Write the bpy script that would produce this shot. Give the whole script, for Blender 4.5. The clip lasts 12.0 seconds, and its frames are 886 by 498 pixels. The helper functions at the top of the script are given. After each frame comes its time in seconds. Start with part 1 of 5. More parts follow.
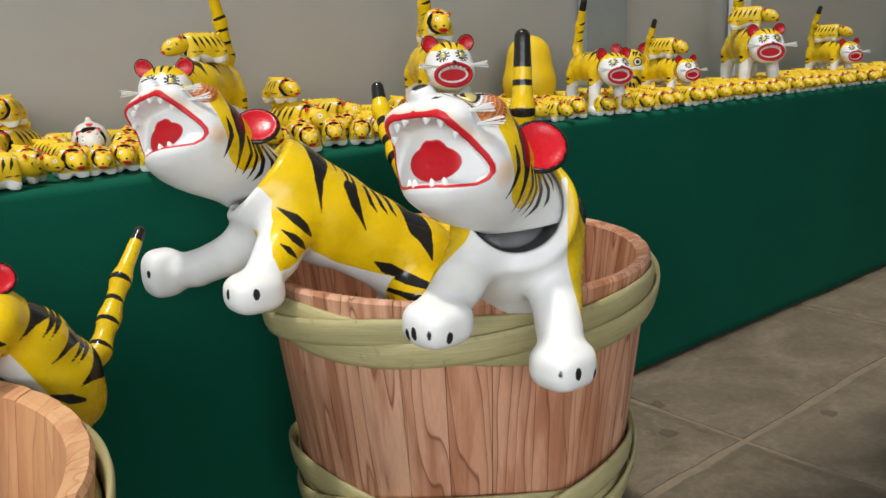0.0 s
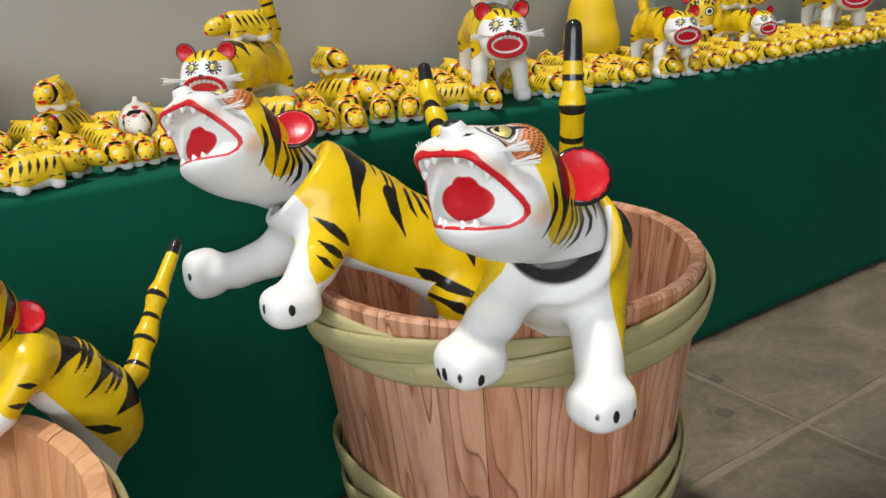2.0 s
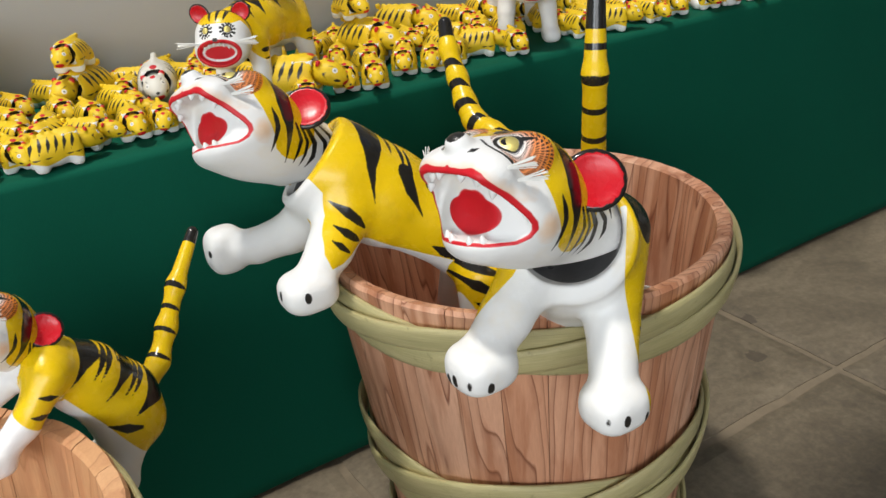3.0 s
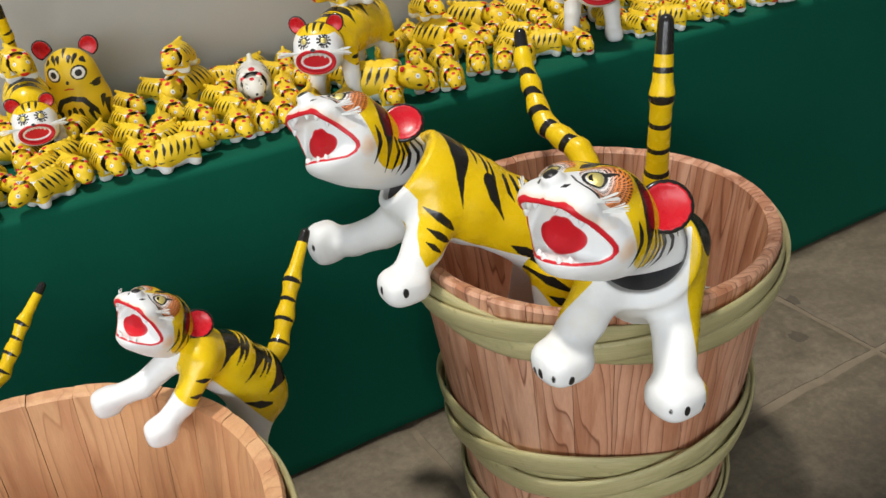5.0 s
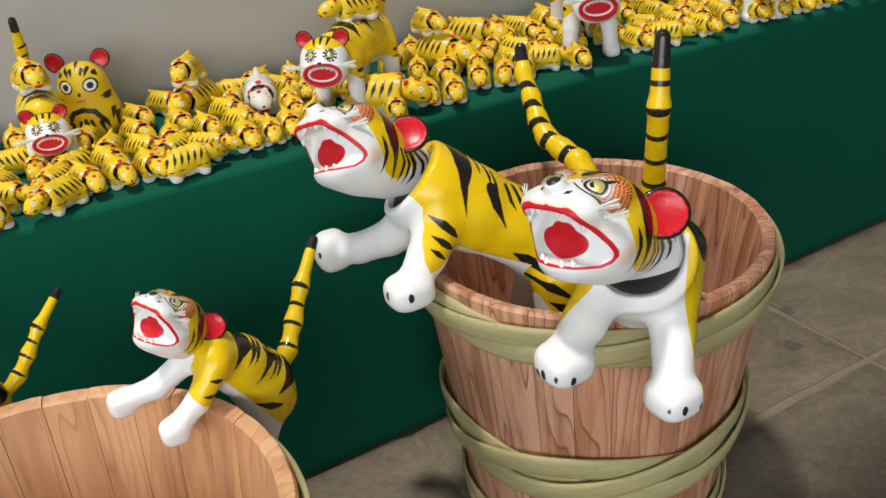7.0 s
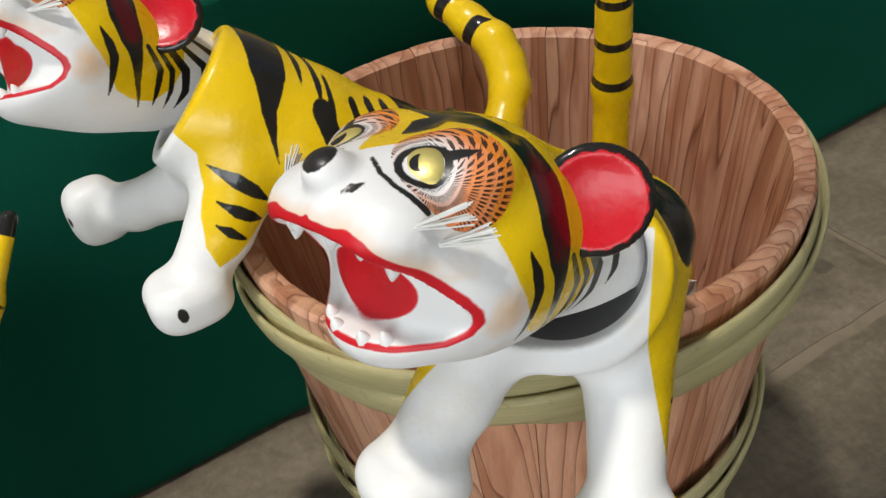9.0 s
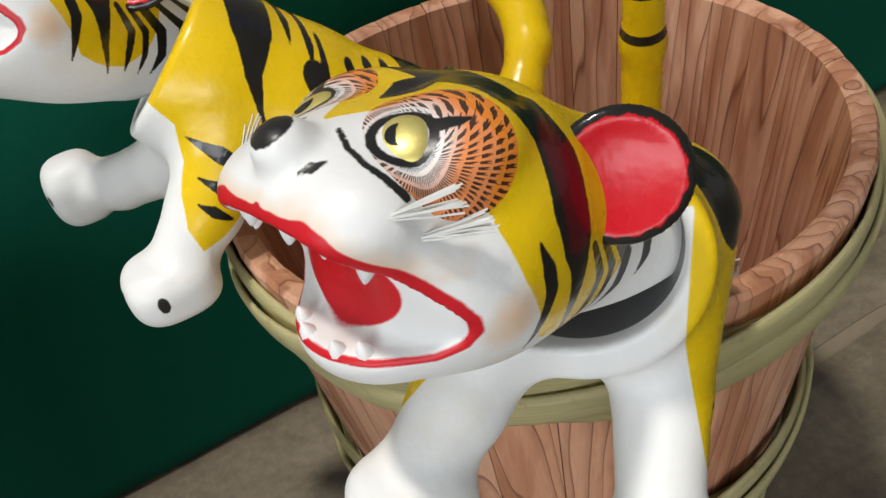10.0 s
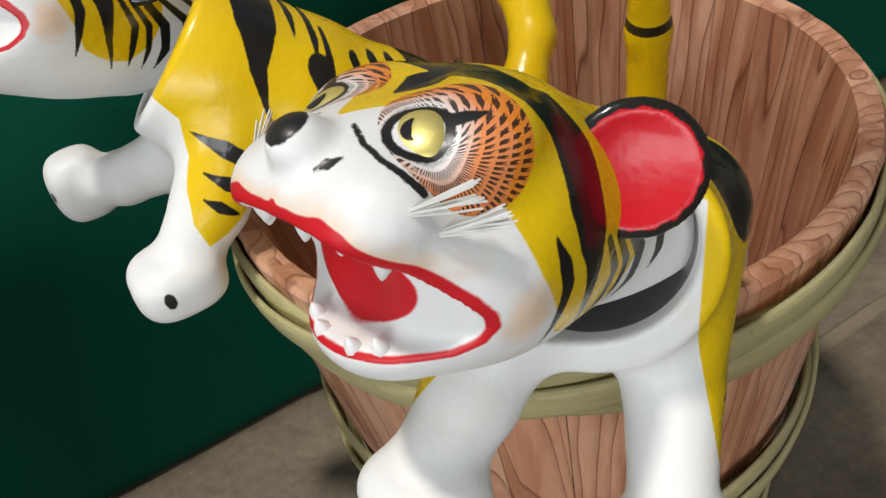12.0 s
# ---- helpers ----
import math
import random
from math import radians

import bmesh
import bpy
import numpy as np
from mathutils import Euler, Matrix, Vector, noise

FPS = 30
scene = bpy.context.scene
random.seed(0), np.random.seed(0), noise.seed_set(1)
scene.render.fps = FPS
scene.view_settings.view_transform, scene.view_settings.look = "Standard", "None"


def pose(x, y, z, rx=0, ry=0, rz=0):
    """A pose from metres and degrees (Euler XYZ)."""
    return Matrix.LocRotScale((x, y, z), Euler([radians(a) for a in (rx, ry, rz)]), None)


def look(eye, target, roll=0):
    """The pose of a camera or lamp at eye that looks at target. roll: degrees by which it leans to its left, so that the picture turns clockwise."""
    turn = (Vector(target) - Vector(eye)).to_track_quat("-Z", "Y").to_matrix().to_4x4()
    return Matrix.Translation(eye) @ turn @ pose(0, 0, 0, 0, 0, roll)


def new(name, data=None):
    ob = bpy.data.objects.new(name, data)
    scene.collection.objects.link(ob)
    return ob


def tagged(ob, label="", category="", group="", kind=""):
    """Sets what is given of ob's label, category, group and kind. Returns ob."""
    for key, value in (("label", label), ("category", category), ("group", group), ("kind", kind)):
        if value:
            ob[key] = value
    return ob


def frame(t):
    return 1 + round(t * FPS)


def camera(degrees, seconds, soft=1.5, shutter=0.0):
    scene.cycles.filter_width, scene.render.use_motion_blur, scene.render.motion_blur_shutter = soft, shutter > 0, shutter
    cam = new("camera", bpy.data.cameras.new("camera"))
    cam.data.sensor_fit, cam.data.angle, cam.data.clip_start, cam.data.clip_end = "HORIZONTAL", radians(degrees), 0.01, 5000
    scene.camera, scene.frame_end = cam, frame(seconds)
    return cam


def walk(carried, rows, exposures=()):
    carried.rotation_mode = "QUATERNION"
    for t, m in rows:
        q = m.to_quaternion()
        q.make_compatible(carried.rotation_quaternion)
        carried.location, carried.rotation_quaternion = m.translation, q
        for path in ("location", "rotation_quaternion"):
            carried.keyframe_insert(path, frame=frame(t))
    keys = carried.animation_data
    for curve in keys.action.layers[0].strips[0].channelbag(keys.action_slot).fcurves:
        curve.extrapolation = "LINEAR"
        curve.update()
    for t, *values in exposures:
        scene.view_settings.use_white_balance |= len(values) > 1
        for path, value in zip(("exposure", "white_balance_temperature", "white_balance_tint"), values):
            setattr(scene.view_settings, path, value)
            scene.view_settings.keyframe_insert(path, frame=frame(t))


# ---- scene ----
cam = camera(55.8, 12.0)
PATH = [
    (0, (0.729, 0.685, 0.892), (1.961, 2.191, 0.427), -2.3),
    (0.5, (0.735, 0.689, 0.891), (1.944, 2.212, 0.427), -2.5),
    (1, (0.754, 0.691, 0.899), (1.937, 2.232, 0.426), -2.6),
    (1.5, (0.784, 0.698, 0.942), (1.927, 2.255, 0.424), -2.6),
    (2, (0.806, 0.716, 0.997), (1.87, 2.284, 0.355), -3.2),
    (2.5, (0.852, 0.725, 1.064), (1.824, 2.296, 0.3), -4.4),
    (2.7, (0.874, 0.74, 1.075), (1.82, 2.304, 0.266), -4.8),
    (4.3, (0.823, 0.717, 1.209), (1.648, 2.256, 0.233), -6.2),
    (4.5, (0.808, 0.709, 1.215), (1.623, 2.254, 0.24), -6.0),
    (5, (0.772, 0.681, 1.229), (1.574, 2.242, 0.271), -5.8),
    (5.5, (0.752, 0.649, 1.244), (1.555, 2.225, 0.309), -5.7),
    (6, (0.742, 0.636, 1.242), (1.552, 2.219, 0.325), -5.5),
    (6.5, (0.736, 0.64, 1.239), (1.552, 2.221, 0.325), -5.3),
    (6.7, (0.736, 0.643, 1.238), (1.554, 2.22, 0.32), -5.3),
    (8.3, (0.964, 0.864, 1.158), (1.769, 2.349, 0.087), -6.5),
    (8.5, (1.034, 0.924, 1.128), (1.812, 2.381, 0.000), -6.6),
    (9, (1.16, 1.032, 1.059), (1.84, 2.45, -0.177), -9.0),
    (9.5, (1.202, 1.077, 1.019), (1.815, 2.49, -0.257), -10.8),
    (10, (1.207, 1.086, 1.015), (1.788, 2.499, -0.275), -11.8),
    (10.5, (1.208, 1.083, 1.016), (1.778, 2.5, -0.275), -12.2),
    (11, (1.205, 1.089, 1.015), (1.77, 2.503, -0.282), -12.3),
    (11.5, (1.206, 1.094, 1.014), (1.775, 2.502, -0.287), -12.4),
    (12, (1.202, 1.092, 1.016), (1.779, 2.492, -0.29), -12.2),
]
walk(cam, [(t, look(eye, target, roll)) for t, eye, target, roll in PATH], exposures=[(0.0, -0.08), (6.7, -0.10), (8.5, -0.18), (9.5, -0.26), (12.0, -0.26)])


# ---- daylight ----
world = bpy.data.worlds.new("sky")
scene.world = world
world.use_nodes = True
wt = world.node_tree
sky = wt.nodes.new("ShaderNodeTexSky")
sky.sky_type = "NISHITA"
sky.sun_disc = False
sky.sun_elevation, sky.sun_rotation = radians(78), radians(-90)
wt.links.new(sky.outputs[0], wt.nodes["Background"].inputs[0])
wt.nodes["Background"].inputs[1].default_value = 0.09

sun = new("sun", bpy.data.lights.new("sun", "SUN"))
sun.data.energy, sun.data.angle, sun.data.color = 2.5, radians(5.0), (1.0, 0.955, 0.89)
sun.matrix_basis = look((0.0, 1.6, 6.0), (1.2, 1.5, 0.0))

# added soft fill lamp from the left, standing in for an assumed opening
front_light = new("left_fill_light", bpy.data.lights.new("left_fill_light", "AREA"))
front_light.data.shape, front_light.data.size, front_light.data.size_y = "RECTANGLE", 2.4, 1.8
front_light.data.energy, front_light.data.color = 140.0, (0.89, 0.95, 1.0)
front_light.matrix_basis = look((-4.1, -1.6, 2.2), (1.3, 1.6, 0.5))
# second added fill lamp, from the near side; no source is known there
side_light = new("rear_fill_light", bpy.data.lights.new("rear_fill_light", "AREA"))
side_light.data.shape, side_light.data.size, side_light.data.size_y = "RECTANGLE", 3.0, 1.6
side_light.data.energy, side_light.data.color = 104.0, (0.95, 0.97, 1.0)
side_light.matrix_basis = look((-1.3, -2.95, 2.0), (1.3, 1.7, 0.5))


def part(name, bm, material, parent, label=""):
    """Links a bmesh (or a finished mesh) as one object under parent."""
    if isinstance(bm, bpy.types.Mesh):
        me = bm
    else:
        me = bpy.data.meshes.new(name)
        bm.to_mesh(me)
        bm.free()
    if material is not None and not me.materials:
        me.materials.append(material)
    ob = new(name, me)
    if parent is not None:
        ob.parent = parent
    return tagged(ob, label=label)


def smooth(me, angle=None):
    me.polygons.foreach_set("use_smooth", np.ones(len(me.polygons), dtype=bool))
    return me


def empty(name, at, turn=(0, 0, 0), scale=1.0, **tags):
    ob = new(name)
    ob.empty_display_size = 0.05
    ob.matrix_basis = pose(*at, *turn) @ Matrix.Scale(scale, 4)
    return tagged(ob, **tags)


# ---- materials ----
def nodes(name):
    m = bpy.data.materials.new(name)
    m.use_nodes = True
    t = m.node_tree
    return m, t, t.nodes["Principled BSDF"]


def nd(t, kind, **kw):
    n = t.nodes.new(kind)
    for k, v in kw.items():
        if k in n.inputs:
            n.inputs[k].default_value = v
        elif k == "op":
            n.operation = v
        elif k == "ramp":
            while len(n.color_ramp.elements) < len(v):
                n.color_ramp.elements.new(0.5)
            for e, (p, c) in zip(n.color_ramp.elements, v):
                e.position, e.color = p, (*c, 1)
        elif k == "attr":
            n.attribute_name = v
        elif k == "dims":
            n.noise_dimensions = v
    return n


def ln(t, a, b):
    t.links.new(a, b)


def mth(t, op, a, b=None, c=None):
    n = nd(t, "ShaderNodeMath", op=op)
    for i, v in enumerate((a, b, c)):
        if v is None:
            continue
        if isinstance(v, (int, float)):
            n.inputs[i].default_value = v
        else:
            ln(t, v, n.inputs[i])
    return n.outputs[0]


def mix(t, fac, a, b):
    n = t.nodes.new("ShaderNodeMix")
    n.data_type = "RGBA"
    for sock, v in ((n.inputs[0], fac), (n.inputs[6], a), (n.inputs[7], b)):
        if isinstance(v, tuple):
            sock.default_value = (*v, 1)
        elif isinstance(v, (int, float)):
            sock.default_value = v
        else:
            ln(t, v, sock)
    return n.outputs[2]


def grain(t, scale, detail=4.0, rough=0.6, vec=None, distortion=0.0):
    n = nd(t, "ShaderNodeTexNoise", Scale=scale, Detail=detail, Roughness=rough, Distortion=distortion)
    if vec is not None:
        ln(t, vec, n.inputs["Vector"])
    return n.outputs["Fac"]


def coords(t, scale=None):
    c = t.nodes.new("ShaderNodeTexCoord").outputs["Object"]
    if scale is None:
        return c
    m = nd(t, "ShaderNodeMapping")
    m.inputs["Scale"].default_value = scale
    ln(t, c, m.inputs["Vector"])
    return m.outputs[0]


def bump(t, bsdf, height, strength=0.3, dist=0.002):
    b = nd(t, "ShaderNodeBump", Strength=strength, Distance=dist)
    ln(t, height, b.inputs["Height"])
    ln(t, b.outputs[0], bsdf.inputs["Normal"])


def paper_paint(name, yellow, white, jag=0.0013, gloss=0.27):
    """Painted papier-mache: yellow ground, white, red, orange and black laid on by the painted fields of the mesh."""
    m, t, b = nodes(name)
    co = coords(t)
    at = {k: nd(t, "ShaderNodeAttribute", attr=k).outputs["Fac"] for k in ("pw", "pk", "pr", "po", "hr", "ha", "ps", "pg", "pd")}
    fine = mth(t, "SUBTRACT", grain(t, 420.0, 1.0, 0.5, co), 0.5)
    soft = mth(t, "SUBTRACT", grain(t, 60.0, 2.0, 0.5, co), 0.5)

    def mask(field, amp, width=0.0008):
        f = mth(t, "ADD", field, mth(t, "MULTIPLY", fine, amp))
        r = nd(t, "ShaderNodeMapRange")
        r.inputs[1].default_value, r.inputs[2].default_value = -width / 2, width / 2
        r.inputs[3].default_value, r.inputs[4].default_value = 1.0, 0.0
        ln(t, f, r.inputs[0])
        return r.outputs[0]

    wear = grain(t, 9.0, 5.0, 0.6, co)
    ycol = mix(t, wear, yellow, tuple(c * 0.86 for c in yellow))
    # warm stains soak into the white ground
    stain = nd(t, "ShaderNodeValToRGB", ramp=[(0.58, (0, 0, 0)), (0.8, (1, 1, 1))])
    ln(t, grain(t, 22.0, 3.0, 0.55, co), stain.inputs[0])
    wcol = mix(t, mth(t, "MULTIPLY", stain.outputs[0], 0.30), white, (0.80, 0.66, 0.44))
    wm = mask(at["pw"], jag * 0.3)
    col = mix(t, wm, ycol, wcol)
    blush = nd(t, "ShaderNodeMapRange")
    blush.inputs[1].default_value, blush.inputs[2].default_value = 0.0, 0.011
    blush.inputs[3].default_value, blush.inputs[4].default_value = 0.62, 0.0
    ln(t, mth(t, "ADD", at["ps"], mth(t, "MULTIPLY", soft, 0.012)), blush.inputs[0])
    col = mix(t, blush.outputs[0], col, (0.80, 0.44, 0.16))
    # orange fur patch with rows of black strokes
    om = nd(t, "ShaderNodeMapRange")
    om.inputs[1].default_value, om.inputs[2].default_value = 0.015, 0.026
    om.inputs[3].default_value, om.inputs[4].default_value = 0.0, 0.92
    ln(t, mth(t, "ADD", at["hr"], mth(t, "MULTIPLY", soft, 0.008)), om.inputs[0])
    inside = mth(t, "LESS_THAN", at["po"], -0.0006)
    col = mix(t, mth(t, "MULTIPLY", om.outputs[0], inside), col, (0.84, 0.24, 0.035))
    rows = mth(t, "ADD", mth(t, "DIVIDE", at["hr"], 0.0044), mth(t, "MULTIPLY", soft, 0.7))
    fan = mth(t, "MULTIPLY", mth(t, "ADD", at["ha"], 4.0), 10.5)
    stroke = nd(t, "ShaderNodeCombineXYZ")
    ln(t, mth(t, "MULTIPLY", at["ha"], 40.0), stroke.inputs[0])
    ln(t, mth(t, "FLOOR", rows), stroke.inputs[1])
    length = grain(t, 1.7, 1.0, 0.5, stroke.outputs[0])
    hair = mth(t, "LESS_THAN", mth(t, "FRACT", rows), mth(t, "MULTIPLY", mth(t, "SUBTRACT", length, 0.02), 1.35))
    gap = mth(t, "ABSOLUTE", mth(t, "SUBTRACT", mth(t, "FRACT", fan), 0.5))
    hair = mth(t, "MULTIPLY", hair, mth(t, "LESS_THAN", gap, mth(t, "ADD", mth(t, "MULTIPLY", fine, 0.25), 0.27)))
    hair = mth(t, "MULTIPLY", hair, mth(t, "LESS_THAN", at["po"], -0.0006))
    col = mix(t, mth(t, "MULTIPLY", hair, 0.93), col, (0.016, 0.013, 0.012))
    rm = mask(at["pr"], 0.0004)
    col = mix(t, rm, col, mix(t, wear, (0.66, 0.008, 0.018), (0.50, 0.006, 0.014)))
    km = mask(at["pk"], jag)
    col = mix(t, km, col, mix(t, grain(t, 45.0, 3.0, 0.6, co), (0.012, 0.011, 0.010), (0.022, 0.020, 0.017)))
    col = mix(t, mask(at["pd"], 0.0030, 0.004), col, (0.10, 0.006, 0.010))
    # dark grey painted in for the shade inside the neck openings
    col = mix(t, mask(at["pg"], 0.0), col, mix(t, grain(t, 80.0, 3.0, 0.6, co), (0.13, 0.127, 0.128), (0.17, 0.166, 0.166)))
    ln(t, col, b.inputs["Base Color"])
    rough = mth(t, "ADD", gloss, mth(t, "MULTIPLY", wm, 0.16))
    rough = mth(t, "SUBTRACT", rough, mth(t, "MULTIPLY", km, 0.10))
    ln(t, mth(t, "ADD", rough, mth(t, "MULTIPLY", soft, 0.16)), b.inputs["Roughness"])
    b.inputs["Specular IOR Level"].default_value = 0.45
    h = mth(t, "ADD", mth(t, "MULTIPLY", grain(t, 30.0, 3.0, 0.5, co), 0.7), mth(t, "MULTIPLY", grain(t, 170.0, 2.0, 0.5, co), 0.18))
    bump(t, b, h, 0.35, 0.004)
    return m


def plain(name, color, rough=0.5, metal=0.0, vary=0.12, scale=40.0, bumps=0.15, dist=0.001):
    m, t, b = nodes(name)
    co = coords(t)
    g = grain(t, scale, 4.0, 0.6, co)
    ln(t, mix(t, g, tuple(c * (1 - vary) for c in color), tuple(min(1, c * (1 + vary)) for c in color)), b.inputs["Base Color"])
    ln(t, mth(t, "ADD", rough - 0.08, mth(t, "MULTIPLY", grain(t, scale * 0.3, 3.0, 0.5, co), 0.16)), b.inputs["Roughness"])
    b.inputs["Metallic"].default_value = metal
    if bumps:
        bump(t, b, grain(t, scale * 2, 4.0, 0.6, co), bumps, dist)
    return m


def wood(name, light, dark, tint, bold=0.95):
    """Sawn cedar: long dark grain lines along z, a tone of its own for each board."""
    m, t, b = nodes(name)
    info = t.nodes.new("ShaderNodeObjectInfo").outputs["Random"]
    co = coords(t)
    shift = nd(t, "ShaderNodeVectorMath")
    shift.operation = "ADD"
    off = nd(t, "ShaderNodeCombineXYZ")
    ln(t, mth(t, "MULTIPLY", info, 37.0), off.inputs[0])
    ln(t, mth(t, "MULTIPLY", info, 11.0), off.inputs[2])
    ln(t, co, shift.inputs[0])
    ln(t, off.outputs[0], shift.inputs[1])
    mp = nd(t, "ShaderNodeMapping")
    mp.inputs["Scale"].default_value = (1.0, 1.0, 0.085)
    ln(t, shift.outputs[0], mp.inputs["Vector"])
    wave = grain(t, 14.0, 2.0, 0.45, mp.outputs[0], 0.15)
    sep = nd(t, "ShaderNodeSeparateXYZ")
    ln(t, co, sep.inputs[0])
    across = mth(t, "MULTIPLY", sep.outputs[1], mth(t, "ADD", 22.0, mth(t, "MULTIPLY", info, 46.0)))
    rings = mth(t, "FRACT", mth(t, "ADD", mth(t, "ADD", across, mth(t, "MULTIPLY", wave, 7.0)), mth(t, "MULTIPLY", info, 17.0)))
    ramp = nd(t, "ShaderNodeValToRGB", ramp=[(0.0, (0, 0, 0)), (0.50, (0.04, 0.04, 0.04)), (0.86, (0.34, 0.34, 0.34)), (0.94, (1, 1, 1)), (1.0, (0.05, 0.05, 0.05))])
    ln(t, rings, ramp.inputs[0])
    fibre = nd(t, "ShaderNodeMapping")
    fibre.inputs["Scale"].default_value = (1.0, 1.0, 0.02)
    ln(t, shift.outputs[0], fibre.inputs["Vector"])
    fib = grain(t, 420.0, 3.0, 0.6, fibre.outputs[0])
    tone = mix(t, info, light, tint)
    streak = nd(t, "ShaderNodeValToRGB", ramp=[(0.46, (0, 0, 0)), (0.60, (1, 1, 1))])
    ln(t, grain(t, 30.0, 3.0, 0.55, mp.outputs[0], 0.3), streak.inputs[0])
    tone = mix(t, mth(t, "MULTIPLY", streak.outputs[0], 0.75 * bold), tone, (0.44, 0.170, 0.078))
    tone = mix(t, mth(t, "MULTIPLY", fib, 0.35), tone, dark)
    strong = mth(t, "MULTIPLY", grain(t, 26.0, 2.0, 0.5, mp.outputs[0]), 2.1)
    col = mix(t, mth(t, "MULTIPLY", ramp.outputs[0], mth(t, "MINIMUM", strong, bold)), tone, dark)
    ln(t, col, b.inputs["Base Color"])
    ln(t, mth(t, "ADD", 0.48, mth(t, "MULTIPLY", fib, 0.2)), b.inputs["Roughness"])
    bump(t, b, mth(t, "ADD", fib, ramp.outputs[0]), 0.22, 0.001)
    return m


def bamboo(name):
    m, t, b = nodes(name)
    co = coords(t)
    uv = t.nodes.new("ShaderNodeUVMap").outputs[0]
    mp = nd(t, "ShaderNodeMapping")
    mp.inputs["Scale"].default_value = (4.0, 26.0, 1.0)
    ln(t, uv, mp.inputs["Vector"])
    fib = grain(t, 3.0, 4.0, 0.65, mp.outputs[0])
    mp2 = nd(t, "ShaderNodeMapping")
    mp2.inputs["Scale"].default_value = (5.0, 2.0, 1.0)
    ln(t, uv, mp2.inputs["Vector"])
    blot = grain(t, 2.0, 4.0, 0.6, mp2.outputs[0])
    col = mix(t, blot, (0.34, 0.32, 0.13), (0.64, 0.56, 0.31))
    line = nd(t, "ShaderNodeValToRGB", ramp=[(0.45, (0, 0, 0)), (0.70, (1, 1, 1))])
    ln(t, fib, line.inputs[0])
    col = mix(t, mth(t, "MULTIPLY", line.outputs[0], 0.55), col, (0.23, 0.19, 0.075))
    spots = nd(t, "ShaderNodeValToRGB", ramp=[(0.62, (0, 0, 0)), (0.72, (1, 1, 1))])
    ln(t, grain(t, 55.0, 3.0, 0.7, co), spots.inputs[0])
    col = mix(t, mth(t, "MULTIPLY", spots.outputs[0], 0.4), col, (0.13, 0.10, 0.04))
    ln(t, col, b.inputs["Base Color"])
    b.inputs["Roughness"].default_value = 0.42
    bump(t, b, fib, 0.5, 0.0015)
    return m


def cloth(name):
    m, t, b = nodes(name)
    co = coords(t)
    w1 = nd(t, "ShaderNodeTexNoise", Scale=900.0, Detail=1.0)
    ln(t, coords(t, (1, 1, 0.25)), w1.inputs["Vector"])
    big = grain(t, 3.0, 3.0, 0.5, co)
    col = mix(t, big, (0.002, 0.088, 0.050), (0.004, 0.110, 0.064))
    col = mix(t, mth(t, "MULTIPLY", w1.outputs["Fac"], 0.3), col, (0.002, 0.045, 0.026))
    ln(t, col, b.inputs["Base Color"])
    b.inputs["Roughness"].default_value = 0.85
    b.inputs["Specular IOR Level"].default_value = 0.12
    bump(t, b, mth(t, "ADD", w1.outputs["Fac"], mth(t, "MULTIPLY", grain(t, 6.0, 2.0, 0.5, co), 2.0)), 0.12, 0.002)
    return m


def stone(name):
    m, t, b = nodes(name)
    co = t.nodes.new("ShaderNodeNewGeometry").outputs["Position"]
    info = t.nodes.new("ShaderNodeObjectInfo").outputs["Random"]
    a = grain(t, 5.0, 6.0, 0.65, co, 0.6)
    f = grain(t, 60.0, 5.0, 0.7, co)
    r = nd(t, "ShaderNodeValToRGB", ramp=[(0.3, (0.052, 0.041, 0.026)), (0.48, (0.128, 0.101, 0.065)), (0.70, (0.26, 0.212, 0.142))])
    ln(t, mth(t, "ADD", mth(t, "MULTIPLY", a, 0.6), mth(t, "MULTIPLY", f, 0.4)), r.inputs[0])
    col = mix(t, mth(t, "MULTIPLY", info, 0.25), r.outputs[0], (0.24, 0.20, 0.15))
    sp = nd(t, "ShaderNodeValToRGB", ramp=[(0.66, (0, 0, 0)), (0.72, (1, 1, 1))])
    ln(t, grain(t, 16.0, 2.0, 0.5, co), sp.inputs[0])
    col = mix(t, mth(t, "MULTIPLY", sp.outputs[0], 0.35), col, (0.11, 0.09, 0.07))
    # a few old drips beside the bucket
    for px, py, r in ((2.257, 1.752, 0.022), (2.375, 1.868, 0.020), (2.62, 1.55, 0.02)):
        v = nd(t, "ShaderNodeVectorMath")
        v.operation = "DISTANCE"
        ln(t, co, v.inputs[0])
        v.inputs[1].default_value = (px, py, 0.0)
        m2 = mth(t, "LESS_THAN", mth(t, "ADD", v.outputs["Value"], mth(t, "MULTIPLY", mth(t, "SUBTRACT", f, 0.5), 0.03)), r)
        col = mix(t, mth(t, "MULTIPLY", m2, 0.6), col, (0.055, 0.042, 0.03))
    ln(t, col, b.inputs["Base Color"])
    ln(t, mth(t, "ADD", 0.5, mth(t, "MULTIPLY", f, 0.25)), b.inputs["Roughness"])
    bump(t, b, mth(t, "ADD", a, mth(t, "MULTIPLY", f, 0.4)), 0.35, 0.006)
    return m


